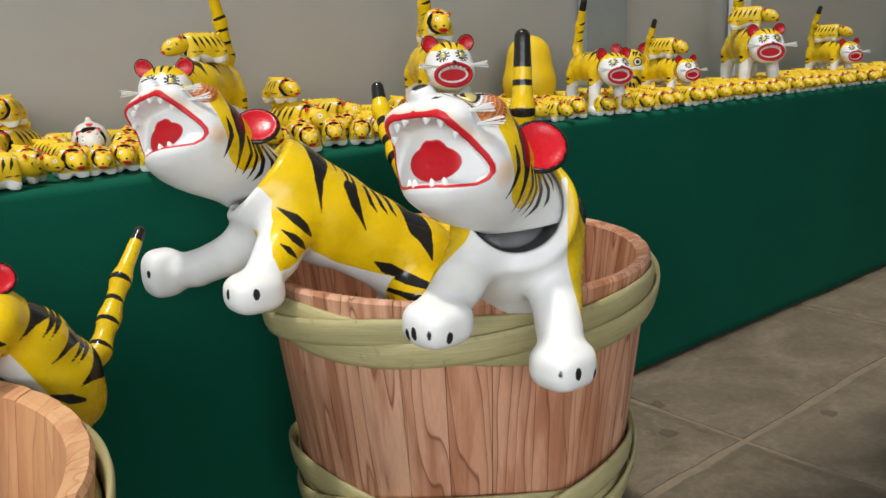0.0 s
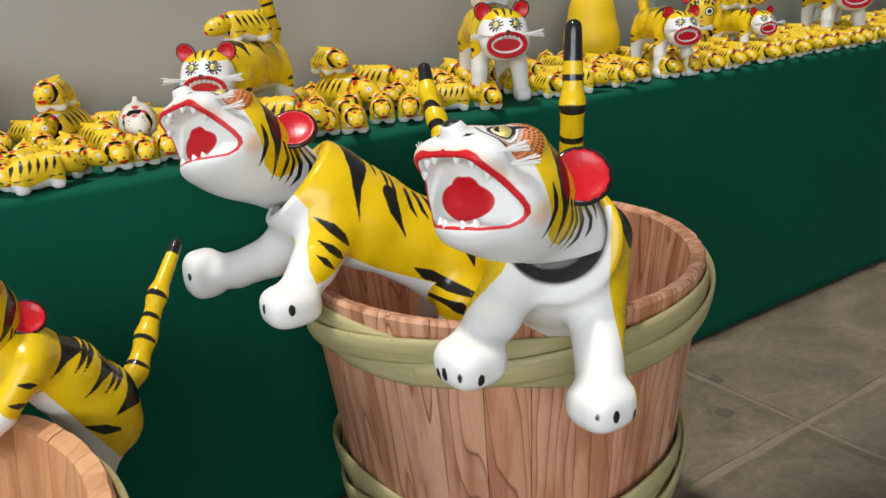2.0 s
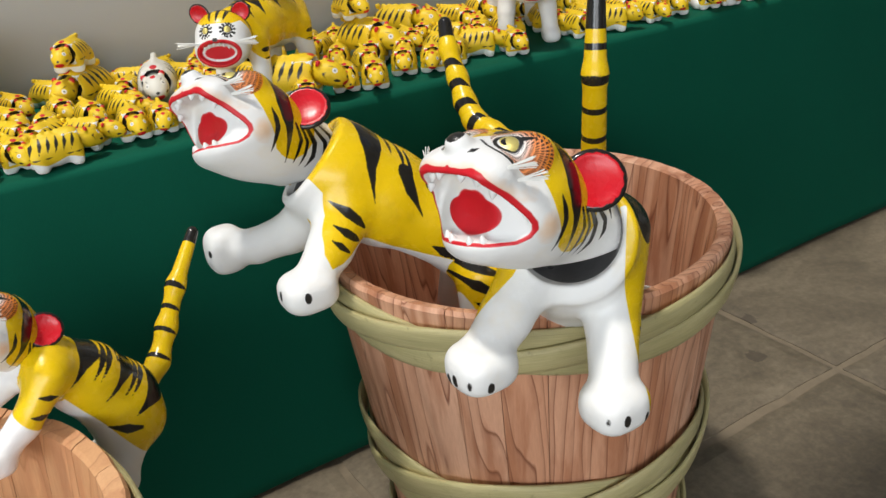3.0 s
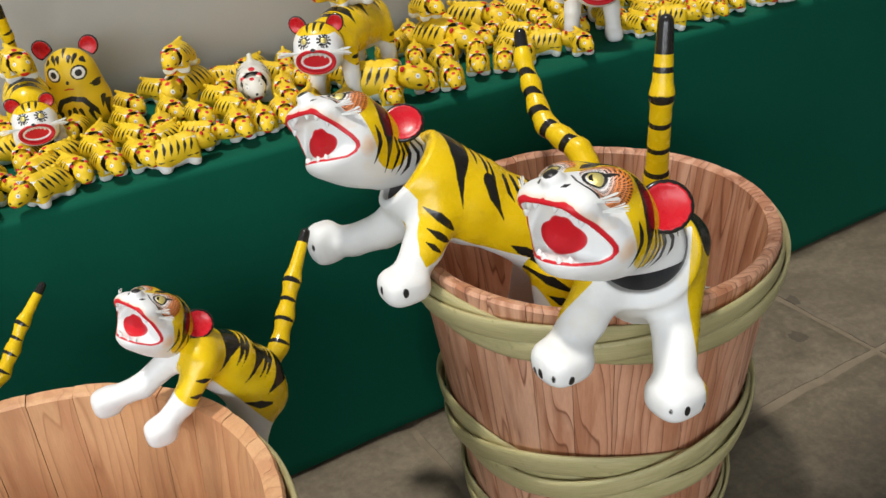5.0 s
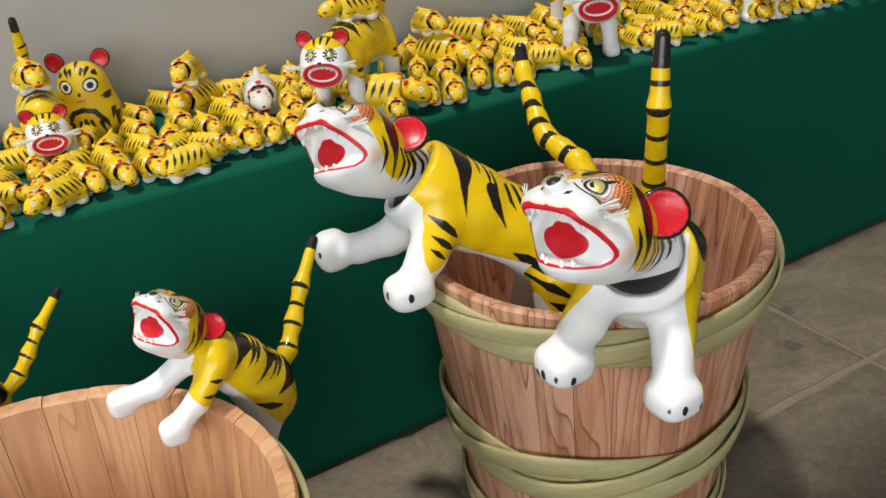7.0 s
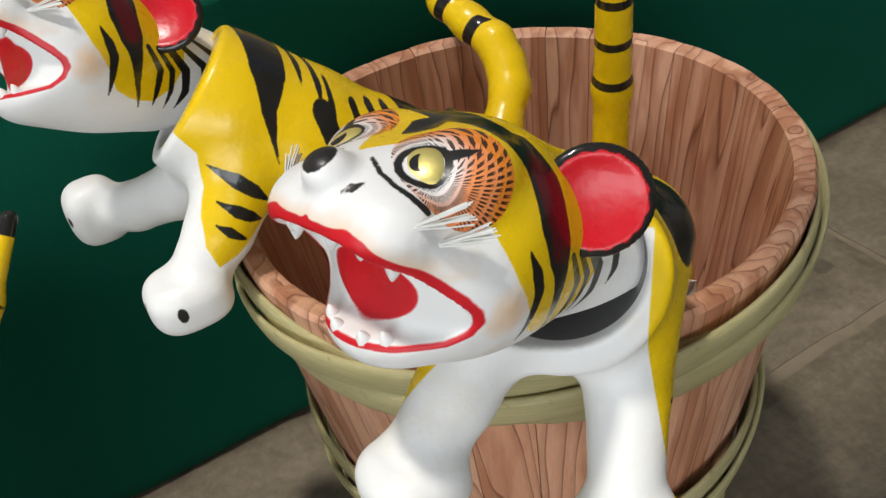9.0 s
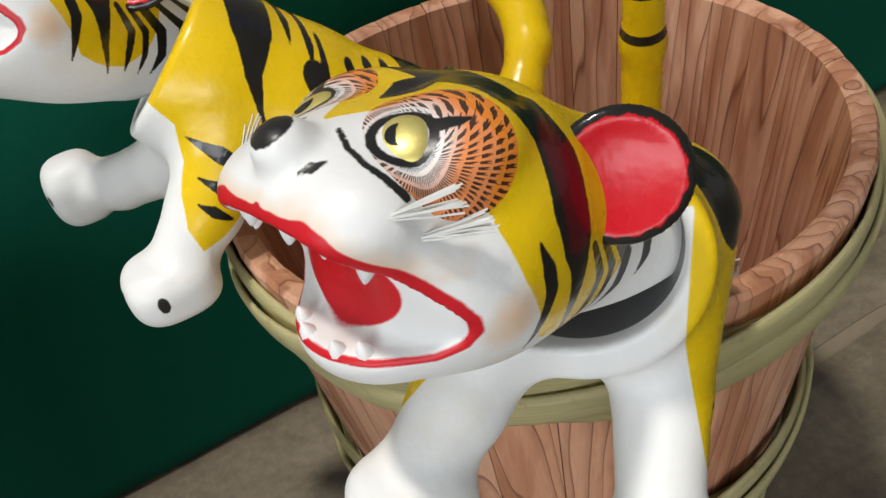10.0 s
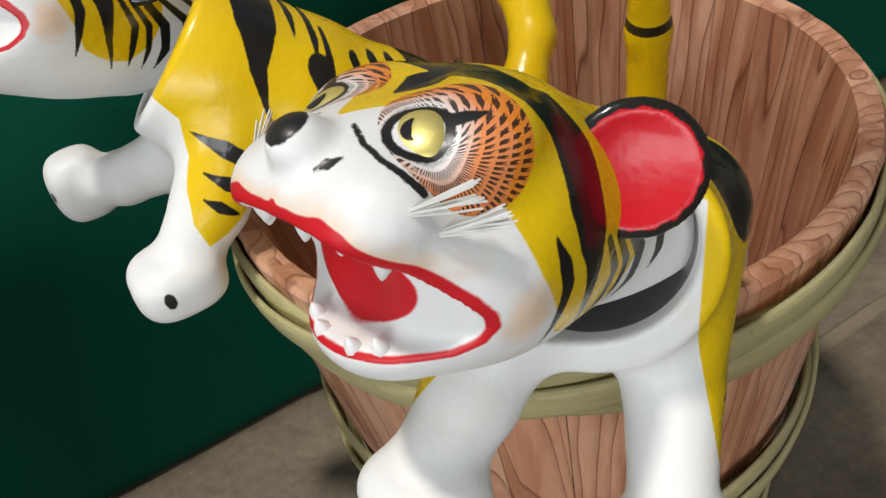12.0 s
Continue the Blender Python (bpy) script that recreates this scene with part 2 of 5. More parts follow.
YELLOW = (0.87, 0.58, 0.006)
PAINT = paper_paint("tiger_paint", YELLOW, (0.82, 0.82, 0.80))
TOY_PAINT = paper_paint("toy_paint", (0.86, 0.58, 0.012), (0.80, 0.80, 0.77), 0.0008, 0.50)
PALE_PAINT = paper_paint("white_toy_paint", (0.74, 0.72, 0.64), (0.80, 0.79, 0.75), 0.0008, 0.52)
WHITE = plain("white_gesso", (0.80, 0.80, 0.78), 0.42, vary=0.05, scale=60)
BLACK = plain("black_lacquer", (0.013, 0.012, 0.012), 0.22, vary=0.2, bumps=0.1)
GOLD = plain("gold_paint", (0.80, 0.68, 0.22), 0.42, metal=0.6, vary=0.15, scale=120, bumps=0.2)
RED = plain("red_lacquer", (0.66, 0.010, 0.022), 0.28, vary=0.18, scale=30, bumps=0.35, dist=0.003)
THREAD = plain("white_thread", (0.80, 0.80, 0.76), 0.6, vary=0.08, bumps=0)
CEDAR = wood("cedar", (0.80, 0.47, 0.31), (0.21, 0.066, 0.030), (0.68, 0.345, 0.20))
PALE_CEDAR = wood("pale_cedar", (0.74, 0.43, 0.22), (0.34, 0.14, 0.055), (0.66, 0.36, 0.17), 0.55)
BAMBOO = bamboo("split_bamboo")
CLOTH = cloth("green_cloth")
STONE = stone("stone_slab")
MORTAR = plain("mortar", (0.19, 0.150, 0.100), 0.85, vary=0.3, scale=30, bumps=0.5, dist=0.003)
PLASTER = plain("plaster", (0.66, 0.64, 0.60), 0.85, vary=0.06, scale=4, bumps=0.1)
SHEET = plain("backdrop_sheet", (0.47, 0.455, 0.425), 0.7, vary=0.05, scale=2.0, bumps=0.1)
GREYPAINT = plain("grey_paint", (0.30, 0.33, 0.33), 0.6, vary=0.15, scale=8)
TABLEWOOD = plain("table_board", (0.35, 0.24, 0.14), 0.6)


# ---- modelling by distance fields ----
def ell(p, c, r):
    q = p - np.array(c)
    r = np.array(r)
    k0 = np.sqrt(((q / r) ** 2).sum(-1)) + 1e-9
    k1 = np.sqrt(((q / (r * r)) ** 2).sum(-1)) + 1e-9
    return k0 * (k0 - 1.0) / k1


def pad(p, c, r):
    """A blunt, slightly squared ball."""
    q = np.abs(p - np.array(c)) / np.array(r)
    return ((q ** 2.8).sum(-1) ** (1 / 2.8) - 1.0) * min(r)


def cap(p, a, b, ra, rb):
    a, b = np.array(a), np.array(b)
    d = b - a
    s = np.clip(((p - a) @ d) / (d @ d), 0, 1)
    return np.sqrt((((p - a) - s[..., None] * d) ** 2).sum(-1)) - (ra + (rb - ra) * s)


def smin(a, b, k):
    h = np.clip(0.5 + 0.5 * (b - a) / k, 0, 1)
    return b + (a - b) * h - k * h * (1 - h)


def smax(a, b, k):
    return -smin(-a, -b, k)


def chain(p, pts, k=0.01):
    d = None
    for (a, b) in zip(pts, pts[1:]):
        e = cap(p, a[:3], b[:3], a[3], b[3])
        d = e if d is None else smin(d, e, k)
    return d


def brush(p, pts):
    """Distance to a stroke: points with a half-width as their last number."""
    d = np.full(p.shape[:-1], 1.0)
    n = p.shape[-1]
    for a, b in zip(pts, pts[1:]):
        d = np.minimum(d, cap(p, a[:n], b[:n], a[n], b[n]))
    return d


def net(field, lo, hi, h):
    """Surface of field < 0 as vertices and quads (naive surface nets)."""
    k = 5
    n = [int(math.ceil((u - l) / (h * k))) for l, u in zip(lo, hi)]
    mid = [l + h * k * (np.arange(c) + 0.5) for l, c in zip(lo, n)]
    rough = field(np.stack(np.meshgrid(*mid, indexing="ij"), -1))
    v = np.repeat(np.repeat(np.repeat(rough, k, 0), k, 1), k, 2)
    ax = [l + h * np.arange(c * k) for l, c in zip(lo, n)]
    near = np.argwhere(np.abs(v) < h * k * 1.9)
    v[near[:, 0], near[:, 1], near[:, 2]] = field(np.stack([ax[i][near[:, i]] for i in range(3)], -1))
    ins = v < 0
    shape = tuple(n - 1 for n in v.shape)
    acc, cnt = np.zeros(shape + (3,)), np.zeros(shape)
    cs = [(i, j, k) for i in (0, 1) for j in (0, 1) for k in (0, 1)]

    def sub(arr, c):
        return arr[c[0]:c[0] + shape[0], c[1]:c[1] + shape[1], c[2]:c[2] + shape[2]]

    for a in cs:
        for axis in range(3):
            if a[axis]:
                continue
            b = tuple(1 if i == axis else a[i] for i in range(3))
            va, vb = sub(v, a), sub(v, b)
            cross = (va < 0) != (vb < 0)
            f = np.where(cross, va / np.where(cross, va - vb, 1.0), 0.0)
            for i in range(3):
                acc[..., i] += np.where(cross, a[i] + (f if i == axis else 0.0), 0.0)
            cnt += cross
    act = cnt > 0
    idx = np.full(shape, -1)
    idx[act] = np.arange(act.sum())
    base = np.argwhere(act)
    verts = np.array(lo) + h * (base + acc[act] / cnt[act][:, None])
    quads = []
    for axis in range(3):
        o1, o2 = (axis + 1) % 3, (axis + 2) % 3
        s0, s1 = [slice(None)] * 3, [slice(None)] * 3
        s0[axis], s1[axis] = slice(None, -1), slice(1, None)
        flip = ins[tuple(s0)] != ins[tuple(s1)]
        for out in (True, False):
            e = np.argwhere(flip & (ins[tuple(s0)] == out))
            e = e[(e[:, o1] > 0) & (e[:, o2] > 0) & (e[:, o1] < shape[o1]) & (e[:, o2] < shape[o2])]
            q = []
            for d1, d2 in ((1, 1), (0, 1), (0, 0), (1, 0)):
                g = e.copy()
                g[:, o1] -= d1
                g[:, o2] -= d2
                q.append(idx[g[:, 0], g[:, 1], g[:, 2]])
            q = np.stack(q, 1)
            quads.append(q if out else q[:, ::-1])
    return verts, np.concatenate(quads)


FIELDS = ("pw", "pk", "pr", "po", "hr", "ha", "ps", "pg", "pd")


def solid(name, verts, quads, paint=None, material=None):
    me = bpy.data.meshes.new(name)
    me.from_pydata(verts.tolist(), [], quads.tolist())
    smooth(me)
    if paint is not None:
        data = paint(verts)
        for key in FIELDS:
            at = me.attributes.new(key, "FLOAT", "POINT")
            at.data.foreach_set("value", np.asarray(data.get(key, np.full(len(verts), 1.0)), dtype=np.float32))
    me.materials.append(material or PAINT)
    return me


def box_bm(bm, x0, x1, y0, y1, z0, z1, bevel=0.0):
    g = bmesh.ops.create_cube(bm, size=1.0)
    bmesh.ops.scale(bm, vec=(x1 - x0, y1 - y0, z1 - z0), verts=g["verts"])
    bmesh.ops.translate(bm, vec=((x0 + x1) / 2, (y0 + y1) / 2, (z0 + z1) / 2), verts=g["verts"])
    if bevel:
        bmesh.ops.bevel(bm, geom=list({e for v in g["verts"] for e in v.link_edges}), offset=bevel, segments=2, affect="EDGES")
    return bm


def slab(name, x0, x1, y0, y1, z0, z1, material, parent=None, label="", bevel=0.0):
    return part(name, box_bm(bmesh.new(), x0, x1, y0, y1, z0, z1, bevel), material, parent, label)


# ---- the room ----
ROOM = (-4.4, 7.0, -3.2, 2.6)
slab_ground = slab("floor", ROOM[0], ROOM[1], ROOM[2], ROOM[3] + 0.1, -0.12, -0.006, MORTAR)
tagged(slab_ground, label="stone slab floor with rough mortar joints", category="floor", kind="structure")
wall_n = tagged(slab("wall_north", ROOM[0] - 0.12, ROOM[1] + 0.12, 2.62, 2.74, 0, 3.0, PLASTER), label="plain pale wall behind the table", category="wall", kind="structure")
tagged(slab("wall_east", ROOM[1], ROOM[1] + 0.12, ROOM[2], 2.62, 0, 3.0, PLASTER), label="plain pale plaster end wall", category="wall", kind="structure")
roof = bmesh.new()
# unseen ceiling; its last panel is added to shade the floor at the right
for x0, x1, y0, y1 in ((ROOM[0] - 0.12, -0.6, ROOM[2] - 0.12, 2.74), (5.2, ROOM[1] + 0.12, ROOM[2] - 0.12, 2.74), (-0.6, 5.2, ROOM[2] - 0.12, -0.3), (1.15, 5.2, -0.3, 1.50)):
    box_bm(roof, x0, x1, y0, y1, 3.0, 3.12)
tagged(part("ceiling", roof, PLASTER, None), label="unseen plain white ceiling, open to the sun, with an added shading panel", category="ceiling", kind="structure")


def pierced(name, along, at, lo, hi, o0, o1, z0, z1):
    """A wall 0.12 thick with one opening through it."""
    bm = bmesh.new()
    for a0, a1, b0, b1 in ((lo, o0, 0, 3), (o1, hi, 0, 3), (o0, o1, 0, z0), (o0, o1, z1, 3)):
        if a1 - a0 > 0.001 and b1 - b0 > 0.001:
            if along == "y":
                box_bm(bm, at - 0.12, at, a0, a1, b0, b1)
            else:
                box_bm(bm, a0, a1, at - 0.12, at, b0, b1)
    return tagged(part(name, bm, PLASTER, None), label="unseen plain pale wall, added with a wide opening for fill light", category="wall", kind="structure")


# unseen walls, added to enclose the room and let in the fill light
pierced("wall_west", "y", ROOM[0], ROOM[2], 2.62, -2.9, 2.0, 0.5, 2.95)
pierced("wall_south", "x", ROOM[2], ROOM[0], ROOM[1], -2.9, 2.6, 0.9, 2.85)
yard = bmesh.new()
bmesh.ops.create_grid(yard, x_segments=2, y_segments=2, size=400)
bmesh.ops.translate(yard, vec=(0, 0, -0.13), verts=yard.verts)
tagged(part("ground", yard, MORTAR, None), label="bare ground outside the shop", category="ground", kind="structure")

# backdrop sheet with a few shallow folds
def crumple(x, z):
    """Fine level creases where the sheet has been bunched."""
    near = max(math.exp(-((x - 1.32) / 0.055) ** 2 - ((z - 1.0) / 0.07) ** 2), 0.8 * math.exp(-((x - 1.66) / 0.04) ** 2 - ((z - 1.02) / 0.05) ** 2))
    return 0.0035 * near * math.sin(z * 300 + 3 * noise.noise((x * 14, z * 6, 1)))


def backdrop():
    bm = bmesh.new()
    nx, nz = 300, 150
    rows = []
    for k in range(nz + 1):
        z = 0.0 + 2.6 * k / nz
        rows.append([bm.verts.new((-4.3 + 11.1 * i / nx, 2.555 + 0.010 * noise.noise((i * 0.066, k * 0.0133, 3)) + 0.003 * noise.noise((i * 0.22, k * 0.24, 7)) + crumple(-4.3 + 11.1 * i / nx, z), z)) for i in range(nx + 1)])
    for a, b in zip(rows, rows[1:]):
        for i in range(nx):
            bm.faces.new((a[i], a[i + 1], b[i + 1], b[i]))
    ob = part("backdrop", bm, SHEET, None)
    smooth(ob.data)
    mod = ob.modifiers.new("thick", "SOLIDIFY")
    mod.thickness = 0.004
    return tagged(ob, label="greyish white hanging sheet behind the display table", category="backdrop", kind="structure")


backdrop()
tagged(slab("trim", 2.84, 3.05, 2.505, 2.54, 0.0, 2.6, GREYPAINT, bevel=0.004), label="blue-grey painted upright board", category="post", kind="structure")
tagged(slab("trim", 3.70, 3.80, 2.50, 2.538, 0.0, 2.6, WHITE, bevel=0.004), label="white painted upright post", category="post", kind="structure")

# ---- table and cloth ----
TOP = 0.71
FRONT = 2.035
table = empty("display_table", (2.8, 2.28, 0), label="long plain wooden table hidden under green cloth", category="table")
slab("tabletop", -3.9, 2.6, -0.22, 0.22, 0.672, 0.702, TABLEWOOD, table, bevel=0.002)
for lx in (-3.8, -0.65, 2.5):
    for ly in (-0.18, 0.18):
        slab("leg", lx - 0.025, lx + 0.025, ly - 0.025, ly + 0.025, 0, 0.672, TABLEWOOD, table, bevel=0.002)


def tablecloth():
    """Cloth over the table: top, rounded front edge, long drop with slack folds."""
    prof = [(0.495, 0.0)] + [(0.45 - 0.42 * i / 12, 0.0) for i in range(13)]
    for i in range(1, 7):
        a = i / 6 * math.pi / 2
        prof.append((0.014 * (1 - math.sin(a)), -0.014 * (1 - math.cos(a))))
    prof += [(0.0, -0.014 - (TOP - 0.024) * i / 26) for i in range(1, 27)]
    bm = bmesh.new()
    nx = 320
    rows = []
    for j, (py, pz) in enumerate(prof):
        drop = max(0.0, -pz - 0.02)
        row = []
        for i in range(nx + 1):
            x = -1.2 + 6.7 * i / nx
            wav = 0.012 * noise.noise((x * 1.1, 0.4, drop * 0.5)) + 0.005 * noise.noise((x * 4.0, 2.0, drop))
            lift = 0.0012 * noise.noise((x * 5, py * 6, 4))
            row.append(bm.verts.new((x, FRONT + py + wav * min(1, drop * 2.0) - 0.012 * drop, TOP + pz + lift)))
        rows.append(row)
    for a, b in zip(rows, rows[1:]):
        for i in range(nx):
            bm.faces.new((a[i], b[i], b[i + 1], a[i + 1]))
    ob = part("tablecloth", bm, CLOTH, None)
    smooth(ob.data)
    mod = ob.modifiers.new("thick", "SOLIDIFY")
    mod.thickness, mod.offset = 0.003, -1
    return tagged(ob, label="dark green cloth hanging to the floor over the table", category="tablecloth")


tablecloth()

# ---- buckets ----
RIM = 0.585


def radius(z):
    return 0.303 - 0.12 * (RIM - z)


def stave_mesh(n, wall, h, material):
    """One stave: a curved wedge that narrows downwards, its top edge softened."""
    bm = bmesh.new()
    half = math.pi / n * 0.985
    cols = 4
    rings = []
    for z, inset in ((0.0, 0), (h * 0.33, 0), (h * 0.66, 0), (h - 0.006, 0), (h, 0.004)):
        r = radius(z)
        ring = []
        for i in range(cols + 1):
            a = -half + 2 * half * i / cols
            edge = 0.0012 if i in (0, cols) else 0.0
            ring.append(bm.verts.new(((r - inset - edge) * math.cos(a), (r - inset - edge) * math.sin(a), z)))
        for i in range(cols, -1, -1):
            a = -half + 2 * half * i / cols
            ri = r - wall + (inset if z > h - 0.001 else 0)
            ring.append(bm.verts.new((ri * math.cos(a), ri * math.sin(a), z - (0.003 if z == h else 0))))
        rings.append(ring)
    m = len(rings[0])
    for a, b in zip(rings, rings[1:]):
        for i in range(m):
            bm.faces.new((a[i], a[(i + 1) % m], b[(i + 1) % m], b[i]))
    bm.faces.new(rings[0][::-1])
    bm.faces.new(rings[-1])
    bmesh.ops.recalc_face_normals(bm, faces=bm.faces)
    me = bpy.data.meshes.new("stave")
    bm.to_mesh(me)
    bm.free()
    me.materials.append(material)
    return me


def strand(zc, phase, waves, amp, width, thick, out, start=0.0, turn=1.0):
    """One flat bamboo strip wound round the bucket, rising and falling over its neighbours."""
    bm = bmesh.new()
    uvl = bm.loops.layers.uv.new("UVMap")
    steps = 180
    sect = [(-0.5, 0.1), (-0.46, 0.7), (-0.3, 1.0), (0.0, 1.1), (0.3, 1.0), (0.46, 0.7), (0.5, 0.1), (0.0, -0.1)]
    rings = []
    for s in range(steps + 1):
        a = start + 2 * math.pi * turn * s / steps
        z = zc + amp * math.sin(waves * a + phase)
        lift = out + 0.0060 * math.cos(waves * a + phase)
        tw = 0.25 * math.cos(waves * a + phase)
        node = 1.0 + 0.04 * max(0.0, math.cos(7 * a + phase * 3)) ** 40
        ring = []
        for u, v in sect:
            dz = u * width * node
            dr = v * thick * node + dz * tw * 0.3
            r = radius(z + dz) + lift + dr
            ring.append(bm.verts.new((r * math.cos(a), r * math.sin(a), z + dz)))
        rings.append(ring)
    m = len(sect)
    for s in range(steps):
        for i in range(m):
            f = bm.faces.new((rings[s][i], rings[s + 1][i], rings[s + 1][(i + 1) % m], rings[s][(i + 1) % m]))
            f.smooth = True
            for lp, (ss, uu) in zip(f.loops, ((s, i), (s + 1, i), (s + 1, i + 1), (s, i + 1))):
                lp[uvl].uv = (ss / steps * 2 * turn + phase, uu / m + zc * 3)
    if turn < 1:
        bm.faces.new(rings[0])
        bm.faces.new(rings[-1][::-1])
    bmesh.ops.recalc_face_normals(bm, faces=bm.faces)
    return bm


def bucket(at, turn, label, material):
    top = empty("wooden_bucket", at, (0, 0, turn), label=label, category="bucket", group="wooden buckets with tiger figures")
    n = 30
    me = stave_mesh(n, 0.022, RIM, material)
    for i in range(n):
        ob = part("stave", me, None, top)
        ob.matrix_basis = pose(0, 0, random.uniform(-0.0012, 0.0012), 0, 0, 360 / n * i)
    bm = bmesh.new()
    bmesh.ops.create_cone(bm, cap_ends=True, segments=64, radius1=radius(0.05) - 0.021, radius2=radius(0.07) - 0.021, depth=0.02)
    bmesh.ops.translate(bm, vec=(0, 0, 0.06), verts=bm.verts)
    part("bottom_board", bm, material, top)
    for zc, w, amp, lift, label2 in ((0.528, 0.039, 0.021, 0.0050, "twisted split bamboo hoop under the rim"), (0.245, 0.046, 0.036, 0.0080, "twisted split bamboo lower hoop"), (0.05, 0.040, 0.018, 0.0050, "")):
        for k in range(3):
            ph = k * 2 * math.pi / 3
            part("bamboo_strip", strand(zc + 0.002 * k, ph, 2, amp, w, 0.0066, lift), BAMBOO, top, label2)
    return top


BUCKET_A = (1.566, 1.676)
BUCKET_B = (0.614, 1.447)
bucket((*BUCKET_A, 0), 4, "round cedar bucket with twisted bamboo hoops holding two large tigers", CEDAR)
bucket((*BUCKET_B, 0), 11, "round cedar bucket with bamboo hoops, small tigers on its rim", PALE_CEDAR)


# ---- tiger heads ----
def head_field(p):
    q = p.copy()
    q[..., 1] = np.abs(q[..., 1])
    d = ell(q, (0.006, 0, -0.014), (0.056, 0.065, 0.050))
    d = smin(d, ell(q, (0.016, 0.029, 0.021), (0.034, 0.031, 0.022)), 0.014)
    d = smin(d, ell(q, (0.052, 0, 0.024), (0.040, 0.036, 0.024)), 0.014)
    d = smin(d, ell(q, (0.066, 0.025, 0.022), (0.026, 0.025, 0.018)), 0.010)
    d = smin(d, cap(q, (0.060, 0.031, 0.013), (0.029, 0.042, -0.034), 0.021, 0.023), 0.010)
    d = smin(d, ell(q, (0.070, 0, 0.048), (0.013, 0.0125, 0.0105)), 0.008)
    d = smin(d, ell(q, (0.020, 0.036, -0.032), (0.043, 0.030, 0.042)), 0.018)
    d = smin(d, ell(q, (0.038, 0, -0.049), (0.055, 0.050, 0.031)), 0.018)
    d = smin(d, ell(q, (-0.012, 0, -0.060), (0.062, 0.054, 0.044)), 0.030)
    d = smin(d, cap(q, (-0.020, 0, -0.036), (-0.110, 0, -0.108), 0.054, 0.056), 0.030)
    return smax(d, -(q[..., 2] + 0.118), 0.004)


# half of the inner lip line, from the middle of the upper lip round the corner to the middle of the lower one
LIP = ((0.0, 0.0252), (0.0075, 0.0250), (0.0240, 0.0222), (0.0325, 0.0172), (0.0400, 0.0065), (0.0470, -0.0070), (0.0545, -0.0205), (0.0592, -0.0310),
       (0.0600, -0.0375), (0.0565, -0.0430), (0.0475, -0.0456), (0.0310, -0.0440), (0.0168, -0.0420), (0.0, -0.0416))


def lip_top(y):
    return np.interp(y, [c[0] for c in LIP[:8]], [c[1] for c in LIP[:8]])


def lip_line(y, z):
    """Signed distance to the lip line in the plane of the face."""
    d, inside = np.full(np.shape(y), 1.0), np.zeros(np.shape(y), dtype=bool)
    for (y0, z0), (y1, z1) in zip(LIP, LIP[1:]):
        dy, dz = y1 - y0, z1 - z0
        u = np.clip(((y - y0) * dy + (z - z0) * dz) / (dy * dy + dz * dz), 0, 1)
        d = np.minimum(d, np.hypot(y - y0 - u * dy, z - z0 - u * dz))
        if dz:
            inside ^= ((z0 > z) != (z1 > z)) & (y < y0 + dy * (z - z0) / dz)
    return np.where(inside, -d, d)


def mouth_field(p):
    """The open jaw: a level lower lip, an arched upper one and a shallow hollow wall behind."""
    x, y, z = p[..., 0], np.abs(p[..., 1]), p[..., 2]
    back = np.clip(0.091 - 11.8 * y * y - x, -0.02, 0.05)
    gap = lip_line(y, z + 0.35 * back * np.clip((z + 0.012) / 0.03, 0, 1))
    wall = 0.0405 + 0.026 * (1 - (y / 0.064) ** 2) - 0.20 * np.clip(z + 0.012, -0.03, 0.032) - x
    return smax(gap, wall, 0.008)


def throat_field(p):
    q = p.copy()
    q[..., 0] = q[..., 0] + 0.20 * np.clip(q[..., 2] + 0.0215, -0.02, 0.03)
    return ell(q, (0.0685, 0, -0.0230), (0.0065, 0.0310, 0.0165))


def head_solid(p):
    m = smin(mouth_field(p), throat_field(p), 0.004)
    return smax(head_field(p), -m, 0.003)


EYE = (0.0356, 0.0297, 0.0345)
EYE_OUT = np.array([float(head_field(np.array([EYE]) + d)[0] - head_field(np.array([EYE]) - d)[0]) for d in np.eye(3) * 0.004])
EYE_OUT /= np.linalg.norm(EYE_OUT)


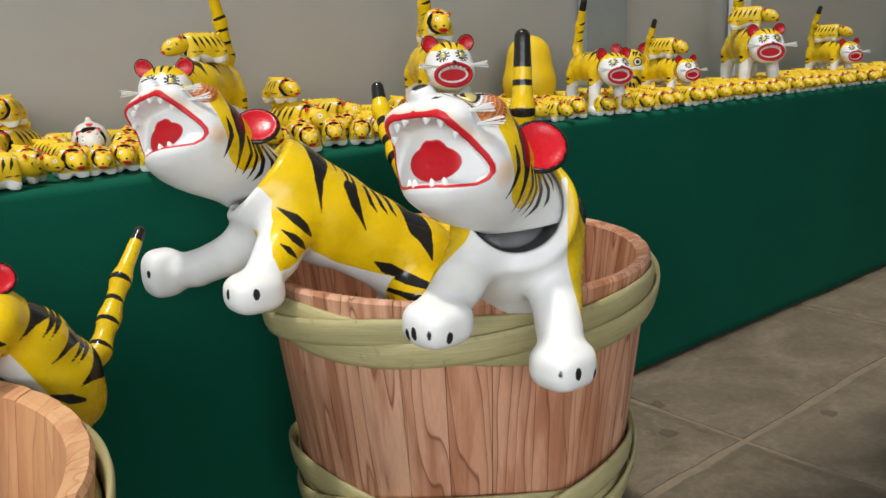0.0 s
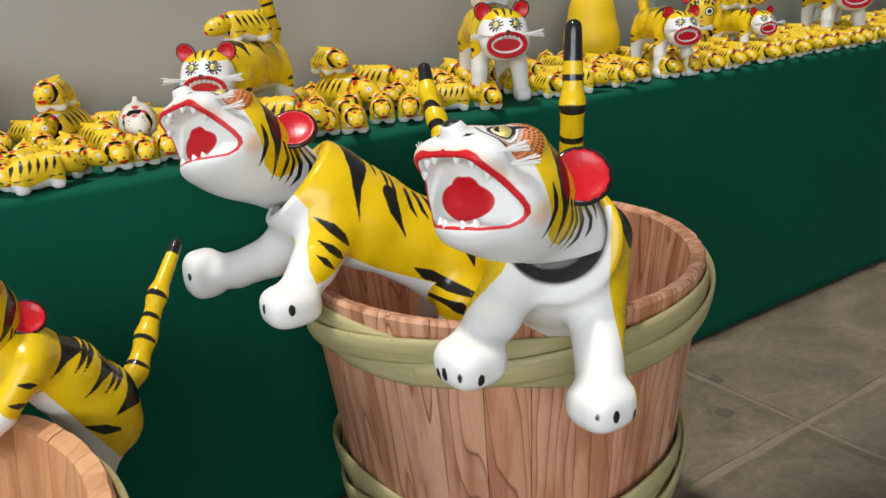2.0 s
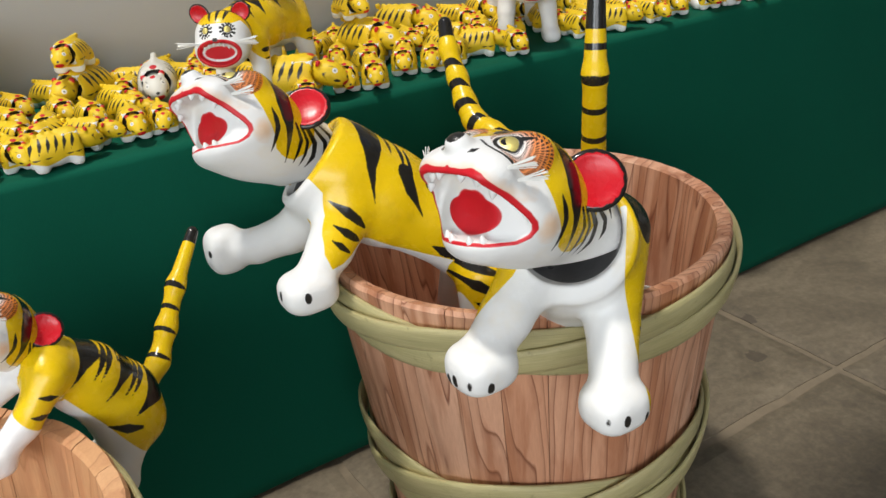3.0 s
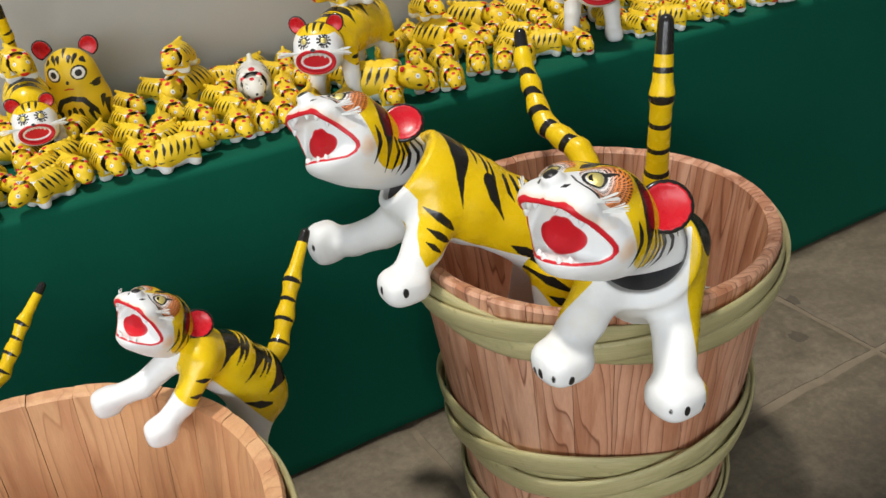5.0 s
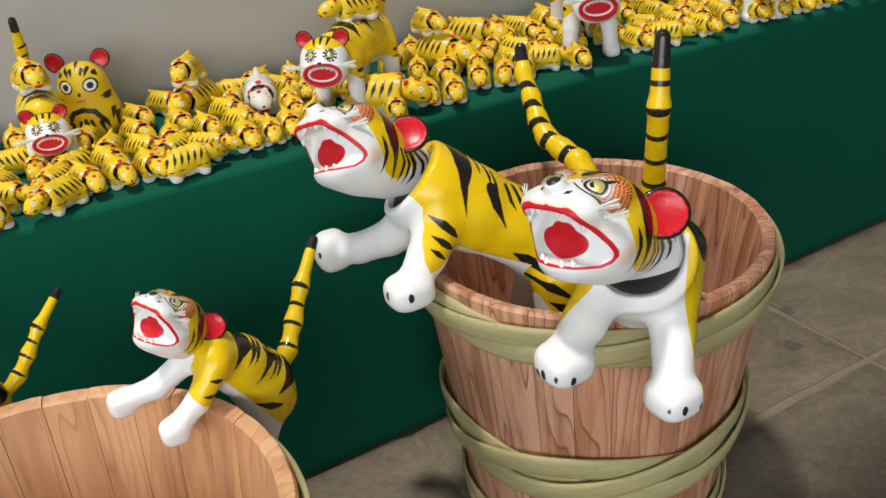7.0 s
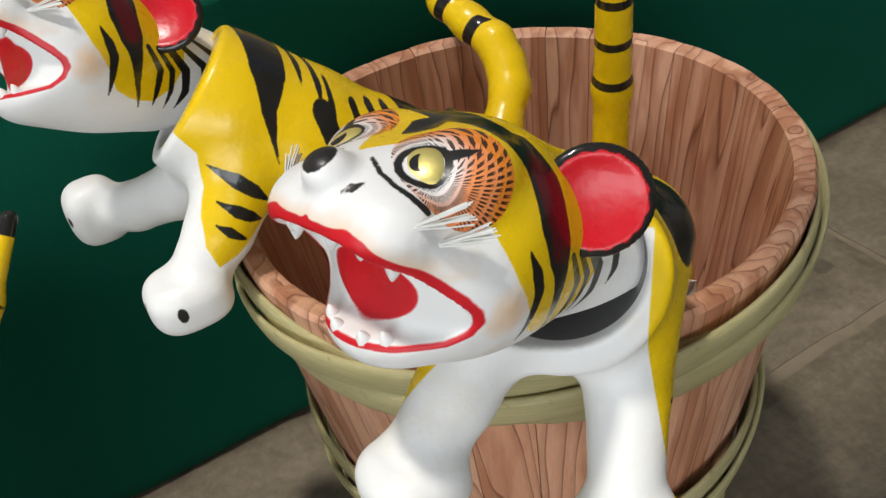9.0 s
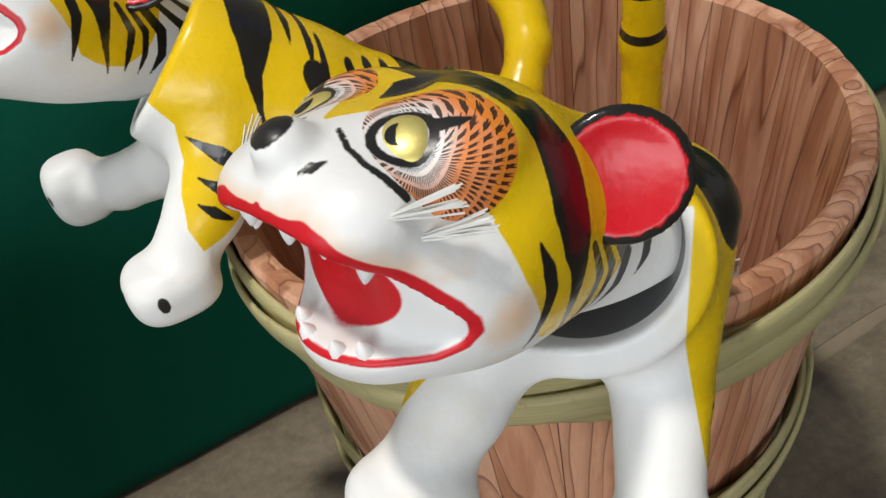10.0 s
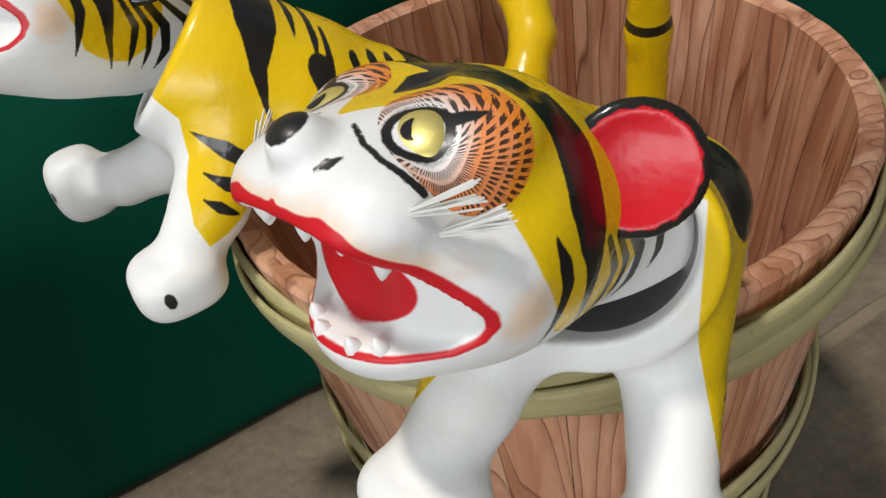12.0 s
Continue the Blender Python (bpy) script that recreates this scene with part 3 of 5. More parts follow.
def head_paint(p):
    q = p.copy()
    q[:, 1] = np.abs(q[:, 1])
    x, y, z = q.T
    out = head_field(p)
    mo = mouth_field(p)
    side = q[:, (0, 2)]
    lateral = np.where(y > 0.030, 0.0, 1.0)
    # yellow crown and nape, white face and underside
    edge = np.interp(z, (-0.075, -0.067, -0.05, -0.0255, -0.008, 0.009, 0.03, 0.06), (0.010, 0.0185, 0.020, 0.0255, 0.027, 0.028, 0.012, 0.006))
    hem = np.interp(x, (-0.11, -0.07, -0.06, -0.05, -0.035, -0.014, 0.0, 0.0185, 0.03), (-0.02, -0.035, -0.055, -0.070, -0.082, -0.087, -0.082, -0.070, -0.06))
    yel = np.maximum(x - edge, hem - z)
    yel = np.minimum(yel, brush(q[:, :2], [(0.047, 0.0, 0.002), (0.03, 0.004, 0.007), (-0.03, 0.0, 0.03)]) + np.where(z > 0.015, 0, 1))
    pw = np.minimum(-yel, out + 0.0035)
    # lips and throat
    high = np.clip((z + 0.045) / 0.025, 0, 1)
    wide = 0.0034 - 0.0010 * np.exp(-((y - 0.062) / 0.008) ** 2) + high * (0.0036 + 0.0020 * np.exp(-((y - 0.030) / 0.009) ** 2) * (z > 0) + 0.0022 * np.exp(-(y / 0.002) ** 2) * (z > 0))
    lip = np.maximum(np.maximum(mo - wide, -(out + 0.0016)), -(mo + 0.0012))
    pr = np.minimum(lip, np.maximum((np.sqrt((y / 0.0330) ** 2 + ((z + 0.0230) / 0.0180) ** 2) - 1) * 0.02, 0.040 - x))
    ps = np.minimum(np.sqrt(((q - np.array((0.033, 0.064, -0.040))) ** 2).sum(1)) - 0.006, np.where(mo < 0.002, 1.0, np.maximum(mo - wide - 0.0005, -(z + 0.004)) + 0.004))
    # fur patch round the eye
    e = np.array(EYE)
    hr = np.sqrt(((q - e) ** 2).sum(1))
    ha = np.arctan2(q[:, 2] - e[2], e[0] - q[:, 0] + 0.3 * (q[:, 1] - e[1]))
    po = ell(q, (0.026, 0.040, 0.034), (0.0285, 0.034, 0.033))
    po = np.maximum(po, 0.0145 - hr)
    po = np.maximum(po, 0.007 - y)
    po = np.where(z < 0.004, 1.0, np.maximum(po, -(out + 0.003)))
    # black lines
    off = q - e
    flat = np.sqrt(np.maximum((off ** 2).sum(1) - (off @ EYE_OUT) ** 2, 0))
    pk = np.abs(flat - 0.0122) - 0.0021 + np.where(hr < 0.028, 0, 1)
    pk = np.minimum(pk, brush(q, [(0.0250, 0.0395, 0.0410, 0.0036), (0.0183, 0.0446, 0.0405, 0.0024), (0.0125, 0.0470, 0.0392, 0.0006)]))
    pk = np.minimum(pk, ell(q, (0.0735, 0, 0.0590), (0.0115, 0.0090, 0.0090)))
    pk = np.minimum(pk, brush(q[:, :2], [(0.0762, 0.0150, 0.0004), (0.0711, 0.0184, 0.0024), (0.0655, 0.0212, 0.0005)]) + np.where(z > 0.03, 0, 1))
    pk = np.minimum(pk, brush(q, [(0.0510, 0.0117, 0.0475, 0.0015), (0.0560, 0.0218, 0.0440, 0.0014), (0.0576, 0.0341, 0.0397, 0.0016), (0.0565, 0.0440, 0.0341, 0.0020), (0.0550, 0.0484, 0.0288, 0.0024)]))
    for s in ([(-0.017, 0.032, 0.0105), (-0.022, 0.016, 0.0125), (-0.020, 0.003, 0.0145), (-0.013, -0.012, 0.0140), (-0.0105, -0.030, 0.0115), (-0.009, -0.042, 0.0075), (-0.006, -0.054, 0.0050), (-0.002, -0.067, 0.0030), (0.0, -0.087, 0.0006)],
              [(0.0131, -0.0140, 0.0006), (0.0117, -0.030, 0.0042), (0.0121, -0.041, 0.0044), (0.0185, -0.054, 0.0032), (0.0255, -0.069, 0.0006)],
              [(-0.0230, -0.042, 0.0024), (-0.0270, -0.064, 0.0036), (-0.0194, -0.079, 0.0030), (-0.0135, -0.091, 0.0006)],
              [(-0.0320, -0.046, 0.0022), (-0.0390, -0.068, 0.0032), (-0.0330, -0.084, 0.0026), (-0.0250, -0.096, 0.0006)],
              [(-0.0420, -0.045, 0.0040), (-0.0530, -0.072, 0.0048), (-0.0473, -0.089, 0.0038), (-0.0352, -0.100, 0.0006)],
              [(-0.0600, -0.052, 0.0030), (-0.0736, -0.074, 0.0040), (-0.0703, -0.0844, 0.0034), (-0.0627, -0.0930, 0.0006)],
              [(-0.0760, -0.050, 0.0020), (-0.0880, -0.066, 0.0032), (-0.0860, -0.078, 0.0006)]):
        pk = np.minimum(pk, brush(side, s) + lateral)
    pk = np.minimum(pk, brush(q[:, :2], [(-0.016, 0.04, 0.011), (-0.018, 0.0, 0.012)]) + np.where(z > 0.02, 0, 1))
    pk = np.minimum(pk, brush(q[:, :2], [(0.020, 0.0, 0.0012), (0.004, 0.004, 0.0055), (-0.014, 0.0, 0.004)]) + np.where(z > 0.03, 0, 1))
    pk = np.maximum(pk, -(out + 0.003))
    pd = brush(side, [(-0.021, 0.010, 0.0085), (-0.016, -0.006, 0.0095), (-0.012, -0.028, 0.0085)]) + lateral
    return dict(pw=pw, pk=pk, pr=pr, po=po, hr=hr, ha=ha, ps=ps, pd=pd)


def ear_mesh(h=0.0018):
    """Dished ear, straight where it joins the head; local z faces out of the dish, x is up to its tip."""
    def f(p):
        d = smax(ell(p, (0.018, 0, 0), (0.034, 0.0300, 0.0075)), -0.004 - p[..., 0], 0.002)
        return smax(d, -ell(p, (0.017, 0, 0.0095), (0.0330, 0.0285, 0.0100)), 0.0015)

    def paint(v):
        r = np.sqrt(((v[:, 0] - 0.018) / 0.034) ** 2 + (v[:, 1] / 0.030) ** 2)
        turn = np.arctan2(v[:, 1], v[:, 0] - 0.018)
        ragged = 0.028 * np.sin(turn * 47) * np.sin(turn * 31 + 1.0)
        dish = v[:, 2] > -0.0045
        pr = np.where(dish, (r - 0.95) * 0.03, 1.0)
        pk = np.where(dish, (0.850 + ragged - r) * 0.03, np.abs(r - 0.97) * 0.03 - 0.002)
        pk = np.minimum(pk, np.where(r > 0.93, -0.002, 1.0))
        pk = np.minimum(pk, np.where(dish & (v[:, 0] < 0.0008), -0.001, 1.0))
        return dict(pk=pk, pr=pr)

    return solid("ear", *net(f, (-0.03, -0.04, -0.014), (0.060, 0.04, 0.012), h), paint)


def ball_mesh(name, r, material, seg=20):
    bm = bmesh.new()
    bmesh.ops.create_uvsphere(bm, u_segments=seg, v_segments=seg // 2 + 2, radius=1.0)
    bmesh.ops.scale(bm, vec=r, verts=bm.verts)
    me = bpy.data.meshes.new(name)
    bm.to_mesh(me)
    bm.free()
    me.materials.append(material)
    return smooth(me)


def eye_mesh():
    return ball_mesh("eye", (0.0128, 0.0128, 0.0060), GOLD, 28)


def pupil_mesh():
    bm = bmesh.new()
    n = 10
    top, bot = [], []
    for i in range(n + 1):
        a = -1.1 + 2.2 * i / n
        w = 0.0021 * math.cos(a / 1.1 * math.pi / 2) + 0.0002
        for row, s in ((top, 1), (bot, -1)):
            r = 0.0056 + s * w
            x, y = r * math.cos(a) - 0.0010, r * math.sin(a)
            z = 0.0060 * math.sqrt(max(0.0, 1 - (x * x + y * y) / 0.0128 ** 2)) + 0.0001
            row.append(bm.verts.new((x, y, z)))
    for i in range(n):
        bm.faces.new((bot[i], top[i], top[i + 1], bot[i + 1]))
    ext = bmesh.ops.extrude_face_region(bm, geom=bm.faces[:])
    bmesh.ops.translate(bm, vec=(0, 0, 0.0004), verts=[g for g in ext["geom"] if isinstance(g, bmesh.types.BMVert)])
    bmesh.ops.recalc_face_normals(bm, faces=bm.faces)
    me = bpy.data.meshes.new("pupil")
    bm.to_mesh(me)
    bm.free()
    me.materials.append(BLACK)
    return me


def tooth_mesh():
    bm = bmesh.new()
    prev = None
    for r, z in ((0.0046, -0.003), (0.0042, 0.0), (0.0028, 0.0028), (0.0013, 0.0050), (0.0004, 0.0058)):
        ring = [bm.verts.new((r * math.cos(a * math.pi / 4), r * math.sin(a * math.pi / 4), z)) for a in range(8)]
        if prev:
            for i in range(8):
                bm.faces.new((prev[i], prev[(i + 1) % 8], ring[(i + 1) % 8], ring[i]))
        prev = ring
    bm.faces.new(prev)
    me = bpy.data.meshes.new("tooth")
    bm.to_mesh(me)
    bm.free()
    me.materials.append(WHITE)
    return smooth(me)


def whisker_mesh(seed):
    """A tuft of stiff white threads out of one hole, along x."""
    rng = random.Random(seed)
    bm = bmesh.new()
    for k in range(15):
        dy, dz, l = rng.uniform(-0.13, 0.13), rng.uniform(-0.13, 0.13), rng.uniform(0.030, 0.037)
        prev = None
        for s in range(4):
            u = s / 3
            c = Vector((l * u - 0.004, dy * l * u + 0.0010 * rng.uniform(-1, 1) * u, dz * l * u * (1 + 0.3 * u)))
            ring = [bm.verts.new(c + Vector((0, 0.00055 * math.cos(a), 0.00055 * math.sin(a)))) for a in (0, 2.1, 4.2)]
            if prev:
                for i in range(3):
                    bm.faces.new((prev[i], prev[(i + 1) % 3], ring[(i + 1) % 3], ring[i]))
            prev = ring
    me = bpy.data.meshes.new("whisker")
    bm.to_mesh(me)
    bm.free()
    me.materials.append(THREAD)
    return me


EYE_AT = np.array(EYE) + EYE_OUT * (-float(head_field(np.array([EYE]))[0]) - 0.0030)
HEAD_FINE = solid("head", *net(head_solid, (-0.17, -0.09, -0.135), (0.115, 0.09, 0.08), 0.0018), head_paint)
EAR, EYE_ME, PUPIL, TOOTH = ear_mesh(), eye_mesh(), pupil_mesh(), tooth_mesh()
WHISK = [whisker_mesh(s) for s in range(4)]


def axes(x, z):
    """A turn whose local x and z axes point along the given ways."""
    z = Vector(z).normalized()
    x = Vector(x)
    x = (x - z * x.dot(z)).normalized()
    y = z.cross(x)
    return Matrix((x, y, z)).transposed().to_4x4()


def head(parent, m):
    h = part("head", HEAD_FINE, None, parent, "painted head with a red wide-open mouth")
    h.matrix_basis = m
    for s in (1, -1):
        ear = part("ear", EAR, None, h, "red ear edged in black")
        ear.matrix_basis = Matrix.Translation((-0.0385, s * 0.0490, -0.0240)) @ axes((-0.75, s * 0.66, 0.011), (0.60, s * 0.668, 0.427)) @ Matrix.Diagonal((1.0, 1.08, 1.0, 1.0))
        eye = part("eye", EYE_ME, None, h, "gold painted eye")
        eye.matrix_basis = Matrix.Translation((EYE_AT[0], s * EYE_AT[1], EYE_AT[2])) @ axes((0.6, 0, -0.5), (EYE_OUT[0], s * EYE_OUT[1], EYE_OUT[2]))
        pu = part("pupil", PUPIL, None, h)
        pu.matrix_basis = eye.matrix_basis @ pose(0, 0, 0, 0, 0, -60 * s)
        for k, (x, y, z) in enumerate(((0.0680, 0.0475, 0.0265), (0.0590, 0.0500, 0.0123))):
            w = part("whisker", WHISK[k + (2 if s < 0 else 0)], None, h)
            w.matrix_basis = Matrix.Translation((x, s * y, z)) @ axes((-0.72, s * 0.62, 0.30), (0, 0, 1))
    for s in (1, -1):
        for k, y in enumerate((0.0135, 0.0275, 0.0385)):
            t = part("tooth", TOOTH, None, h)
            x = 0.0885 - 8.5 * y * y
            t.matrix_basis = Matrix.Translation((x, s * y, float(lip_top(np.array(y))) - 0.0008 - (0, 0.001, 0.003)[k])) @ axes((1, 0, 0.2), (0.45, 0, -1)) @ Matrix.Scale((1.05, 1.1, 0.95)[k], 4)
            if k < 2:
                t = part("tooth", TOOTH, None, h)
                x = 0.087 - 0.006 * k
                t.matrix_basis = Matrix.Translation((x, s * (y * 0.8), -0.0415)) @ axes((1, 0, 0), (0.15, 0, 1)) @ Matrix.Scale(0.95, 4)
    return h


# ---- tiger bodies ----
class Tiger:
    """A papier-mache body grown from a spine, limbs and a neck opening, in its own frame."""

    def __init__(self, spine, legs, collar=None, up=(0, 0, 1), h=0.003):
        self.spine, self.legs, self.collar, self.h = spine, legs, collar, h
        self.pts = np.array([s[:3] for s in spine])
        self.up = np.array(up, dtype=float)

    def trunk(self, p):
        return chain(p, self.spine, 0.02)

    def field(self, p):
        d = self.trunk(p)
        if self.collar:
            c, n, r, deep = self.collar
            n = np.array(n) / np.linalg.norm(n)
            q = p - np.array(c)
            along = q @ n
            rad = np.sqrt(np.maximum((q ** 2).sum(-1) - along ** 2, 0))
            d = smax(d, along, 0.006)
        for leg in self.legs:
            d = smin(d, chain(p, leg["chain"], 0.006), 0.018)
            d = smin(d, pad(p, *leg["paw"]), 0.008)
            for tc in leg.get("toes", ()):
                d = smin(d, ell(p, tc, (leg["toe_r"],) * 3), 0.005)
        if self.collar:
            hole = np.maximum(rad - (r - 0.006) - 0.1 * np.minimum(0, along), -along - deep)
            d = smax(d, -hole, 0.003)
        return d

    def along(self, p):
        """Length along the spine, and girth measured down from the back on either side."""
        best = np.full(len(p), 1e9)
        s_out, a_out = np.zeros(len(p)), np.zeros(len(p))
        run = 0.0
        for a, b in zip(self.pts, self.pts[1:]):
            d = b - a
            L = np.linalg.norm(d)
            u = d / L
            t = (p - a) @ u
            tc = np.clip(t, 0, L)
            q = p - a - tc[:, None] * u
            dist = np.sqrt((q ** 2).sum(1))
            up = self.up - u * (self.up @ u)
            up /= np.linalg.norm(up)
            side = np.cross(u, up)
            ang = np.arctan2(q @ side, q @ up)
            m = dist < best
            best[m] = dist[m]
            s_out[m] = run + t[m] if True else 0
            a_out[m] = ang[m] * 0.065
            run += L
        return s_out, a_out

    def mesh(self, paint):
        lo, hi = [], []
        allp = [(s[:3], s[3]) for s in self.spine] + [(c[:3], c[3]) for l in self.legs for c in l["chain"]] + [(l["paw"][0], max(l["paw"][1]) + 0.01) for l in self.legs]
        lo = [min(c[i] - r for c, r in allp) - 0.02 for i in range(3)]
        hi = [max(c[i] + r for c, r in allp) + 0.02 for i in range(3)]
        v, q = net(self.field, lo, hi, self.h)
        return solid("body", v, q, paint)


def tail_mesh(pts, bands, tip, helix=False):
    """A tapered tail along pts (x, y, z, r), banded in black with a black tip."""
    lo = [min(p[i] - p[3] for p in pts) - 0.01 for i in range(3)]
    hi = [max(p[i] + p[3] for p in pts) + 0.01 for i in range(3)]
    P = np.array([p[:3] for p in pts])

    def paint(v):
        best, s_out, a_out = np.full(len(v), 1e9), np.zeros(len(v)), np.zeros(len(v))
        run = 0.0
        for a, b in zip(P, P[1:]):
            d = b - a
            L = np.linalg.norm(d)
            t = np.clip((v - a) @ d / L, 0, L)
            q = v - a - (t / L)[:, None] * d
            dist = np.sqrt((q ** 2).sum(1))
            m = dist < best
            best[m], s_out[m] = dist[m], run + t[m]
            a_out[m] = np.arctan2(q[m, 1], q[m, 0])
            run += L
        pk = (run - tip) - s_out
        for i, (s, w, lean, gap) in enumerate(bands):
            ss = s + lean * np.cos(a_out - gap)
            width = w * (1.0 if gap == 0 and lean < 0.004 else np.clip(0.4 + np.cos(a_out - gap), 0, 1))
            pk = np.minimum(pk, np.abs(s_out - ss) - width)
        return dict(pk=pk)

    return solid("tail", *net(lambda p: chain(p, pts, 0.012), lo, hi, 0.0026), paint)


def rel(base, pts):
    return [tuple(c - b for c, b in zip(p[:3], base)) + tuple(p[3:]) for p in pts]


def mv(base, p):
    return tuple(c - b for c, b in zip(p, base))


def leg(base, pts, paw, paw_r, toes=(), toe_r=0.011):
    return dict(chain=rel(base, pts), paw=(mv(base, paw), paw_r), toes=[mv(base, t) for t in toes], toe_r=toe_r)


def head_pose(base, at, yaw, pitch=0.0, roll=0.0, scale=1.0):
    return Matrix.Translation(mv(base, at)) @ pose(0, 0, 0, 0, 0, yaw) @ pose(0, 0, 0, 0, -pitch, 0) @ pose(0, 0, 0, roll, 0, 0) @ Matrix.Scale(scale, 4)


def mirrored_strokes(s, a, strokes):
    d = np.full(len(s), 1.0)
    q = np.stack([s, np.abs(a)], -1)
    for st in strokes:
        d = np.minimum(d, brush(q, st))
    return d


def flank(s0, w, deep, lean=-0.006):
    """A broad black mark on the back that runs out to a fine point down the side."""
    return [(s0, 0.0, w), (s0, deep * 0.38, w * 0.95), (s0 + lean * 0.6, deep * 0.66, w * 0.35), (s0 + lean, deep, 0.0005)]


def thin(s0, a0, a1, w=0.0028, lean=-0.008):
    return [(s0, a0, 0.0006), (s0 + lean * 0.4, (a0 + a1) / 2, w), (s0 + lean, a1, 0.0005)]


def toe_marks(p, marks, r=0.0034, l=0.009):
    d = np.full(len(p), 1.0)
    for m in marks:
        d = np.minimum(d, ell(p, m, (r, r, l)))
    return d


def hollow(w, collar):
    """Negative inside the neck opening, where its shade is painted on as grey."""
    c, n, r, deep = collar
    n = np.array(n) / np.linalg.norm(n)
    q = w - np.array(c)
    along = q @ n
    rad = np.sqrt(np.maximum((q ** 2).sum(1) - along ** 2, 0))
    return np.maximum(rad - (r - 0.006) - 0.1 * np.minimum(0, along) - 0.0025, along + 0.011) + np.where(along < -deep - 0.004, 1.0, 0.0)


# the tiger that looks out over the rim, two forelegs hung outside
BASE = (1.52, 1.52, 0.07)
tiger_a = empty("tiger_figure", BASE, label="large yellow papier-mache tiger leaning over the bucket rim, mouth open", category="tiger figure", group="large tigers in the bucket")
A_COLLAR = ((1.392, 1.360, 0.718), (-0.58, -0.75, 0.27), 0.064, 0.085)
A_SPINE = rel(BASE, [(1.396, 1.350, 0.714, 0.0635), (1.416, 1.390, 0.690, 0.070), (1.438, 1.420, 0.655, 0.070), (1.472, 1.455, 0.595, 0.064), (1.52, 1.505, 0.53, 0.064), (1.585, 1.565, 0.475, 0.066), (1.635, 1.605, 0.45, 0.062)])
A_LEGS = [
    leg(BASE, [(1.362, 1.395, 0.662, 0.034), (1.318, 1.380, 0.634, 0.029), (1.284, 1.368, 0.614, 0.026)], (1.270, 1.360, 0.604), (0.036, 0.034, 0.026)),
    leg(BASE, [(1.472, 1.390, 0.682, 0.050), (1.432, 1.337, 0.600, 0.030), (1.396, 1.296, 0.562, 0.026)], (1.386, 1.284, 0.544), (0.036, 0.033, 0.027)),
    leg(BASE, [(1.575, 1.61, 0.44, 0.04), (1.53, 1.63, 0.32, 0.03), (1.52, 1.64, 0.12, 0.028)], (1.515, 1.635, 0.095), (0.034, 0.03, 0.024)),
    leg(BASE, [(1.66, 1.55, 0.44, 0.04), (1.67, 1.53, 0.32, 0.03), (1.67, 1.53, 0.12, 0.028)], (1.665, 1.525, 0.095), (0.034, 0.03, 0.024)),
]
t_a = Tiger(A_SPINE, A_LEGS, (mv(BASE, A_COLLAR[0]), *A_COLLAR[1:]), h=0.0022)


def paint_a(v):
    s, a = t_a.along(v)
    w = v + np.array(BASE)
    face = (w - np.array((1.41, 1.39, 0.67))) @ np.array((-0.45, -0.80, -0.40))
    pw = -(face - 0.004)                       # chest white
    lat = (w[:, :2] - np.array((1.400, 1.370))) @ np.array((0.67, -0.74))
    pw = np.maximum(pw, np.abs(lat - 0.004) - 0.056)
    belly = np.where(s < 0.10, 1.0, 0.128 - np.abs(a))
    pw = np.minimum(pw, belly)
    for i, outer in ((0, (-0.55, 0.75, 0.3)), (1, (0.86, -0.45, 0.15))):
        ch = t_a.legs[i]["chain"]
        d = np.minimum(chain(v, ch, 0.006), pad(v, *t_a.legs[i]["paw"]))
        o = np.array(outer) / np.linalg.norm(outer)
        axis = np.array(ch[-1][:3]) - np.array(ch[0][:3])
        axis /= np.linalg.norm(axis)
        q = v - np.array(ch[0][:3])
        far = q @ axis
        side = (q - far[:, None] * axis) @ o
        lim = (0.010, 0.004)[i] + np.clip(far - 0.02, 0, 1) * (0.30, 0.17)[i]
        off = np.maximum(np.clip((d - 0.003) / 0.018, 0, 1), np.clip((0.012 - far) / 0.024, 0, 1))
        pw = pw * off + (side - lim) * (1 - off)
    pk = mirrored_strokes(s, a, [flank(0.095, 0.024, 0.11), thin(0.135, 0.0, 0.05), thin(0.15, 0, 0.045), flank(0.18, 0.016, 0.09), thin(0.215, 0, 0.05), thin(0.23, 0, 0.05), flank(0.265, 0.018, 0.10)])
    pk = np.where(pw < 0, 1.0, pk)
    c, n = np.array(A_COLLAR[0]), np.array(A_COLLAR[1]) / np.linalg.norm(A_COLLAR[1])
    q = w - c
    behind, right, up = -(q @ n), q @ np.array((0.79, -0.61, 0.0)), q @ np.array((0.16, 0.21, 0.96))
    patch = (np.sqrt(((behind - 0.056) / 0.024) ** 2 + ((np.arctan2(up, right) - 0.22) / 0.50) ** 2) - 1) * 0.02 + np.where(right > 0.02, 0, 1)
    pk = np.minimum(pk, np.maximum(patch, -(pw - 0.002)))
    for c in ((1.464, 1.338, 0.628), (1.450, 1.316, 0.598)):
        pk = np.minimum(pk, brush(w, [(*c, 0.0040), (c[0] - 0.004, c[1] - 0.012, c[2] + 0.006, 0.0005)]))
    pk = np.minimum(pk, toe_marks(w, [(1.237, 1.369, 0.597), (1.235, 1.357, 0.600), (1.242, 1.339, 0.602), (1.259, 1.329, 0.597)], 0.0045, 0.008))
    pk = np.minimum(pk, toe_marks(w, [(1.359, 1.263, 0.546), (1.375, 1.253, 0.544), (1.403, 1.256, 0.537)], 0.0045, 0.008))
    return dict(pw=pw, pk=pk, pg=hollow(w, A_COLLAR))


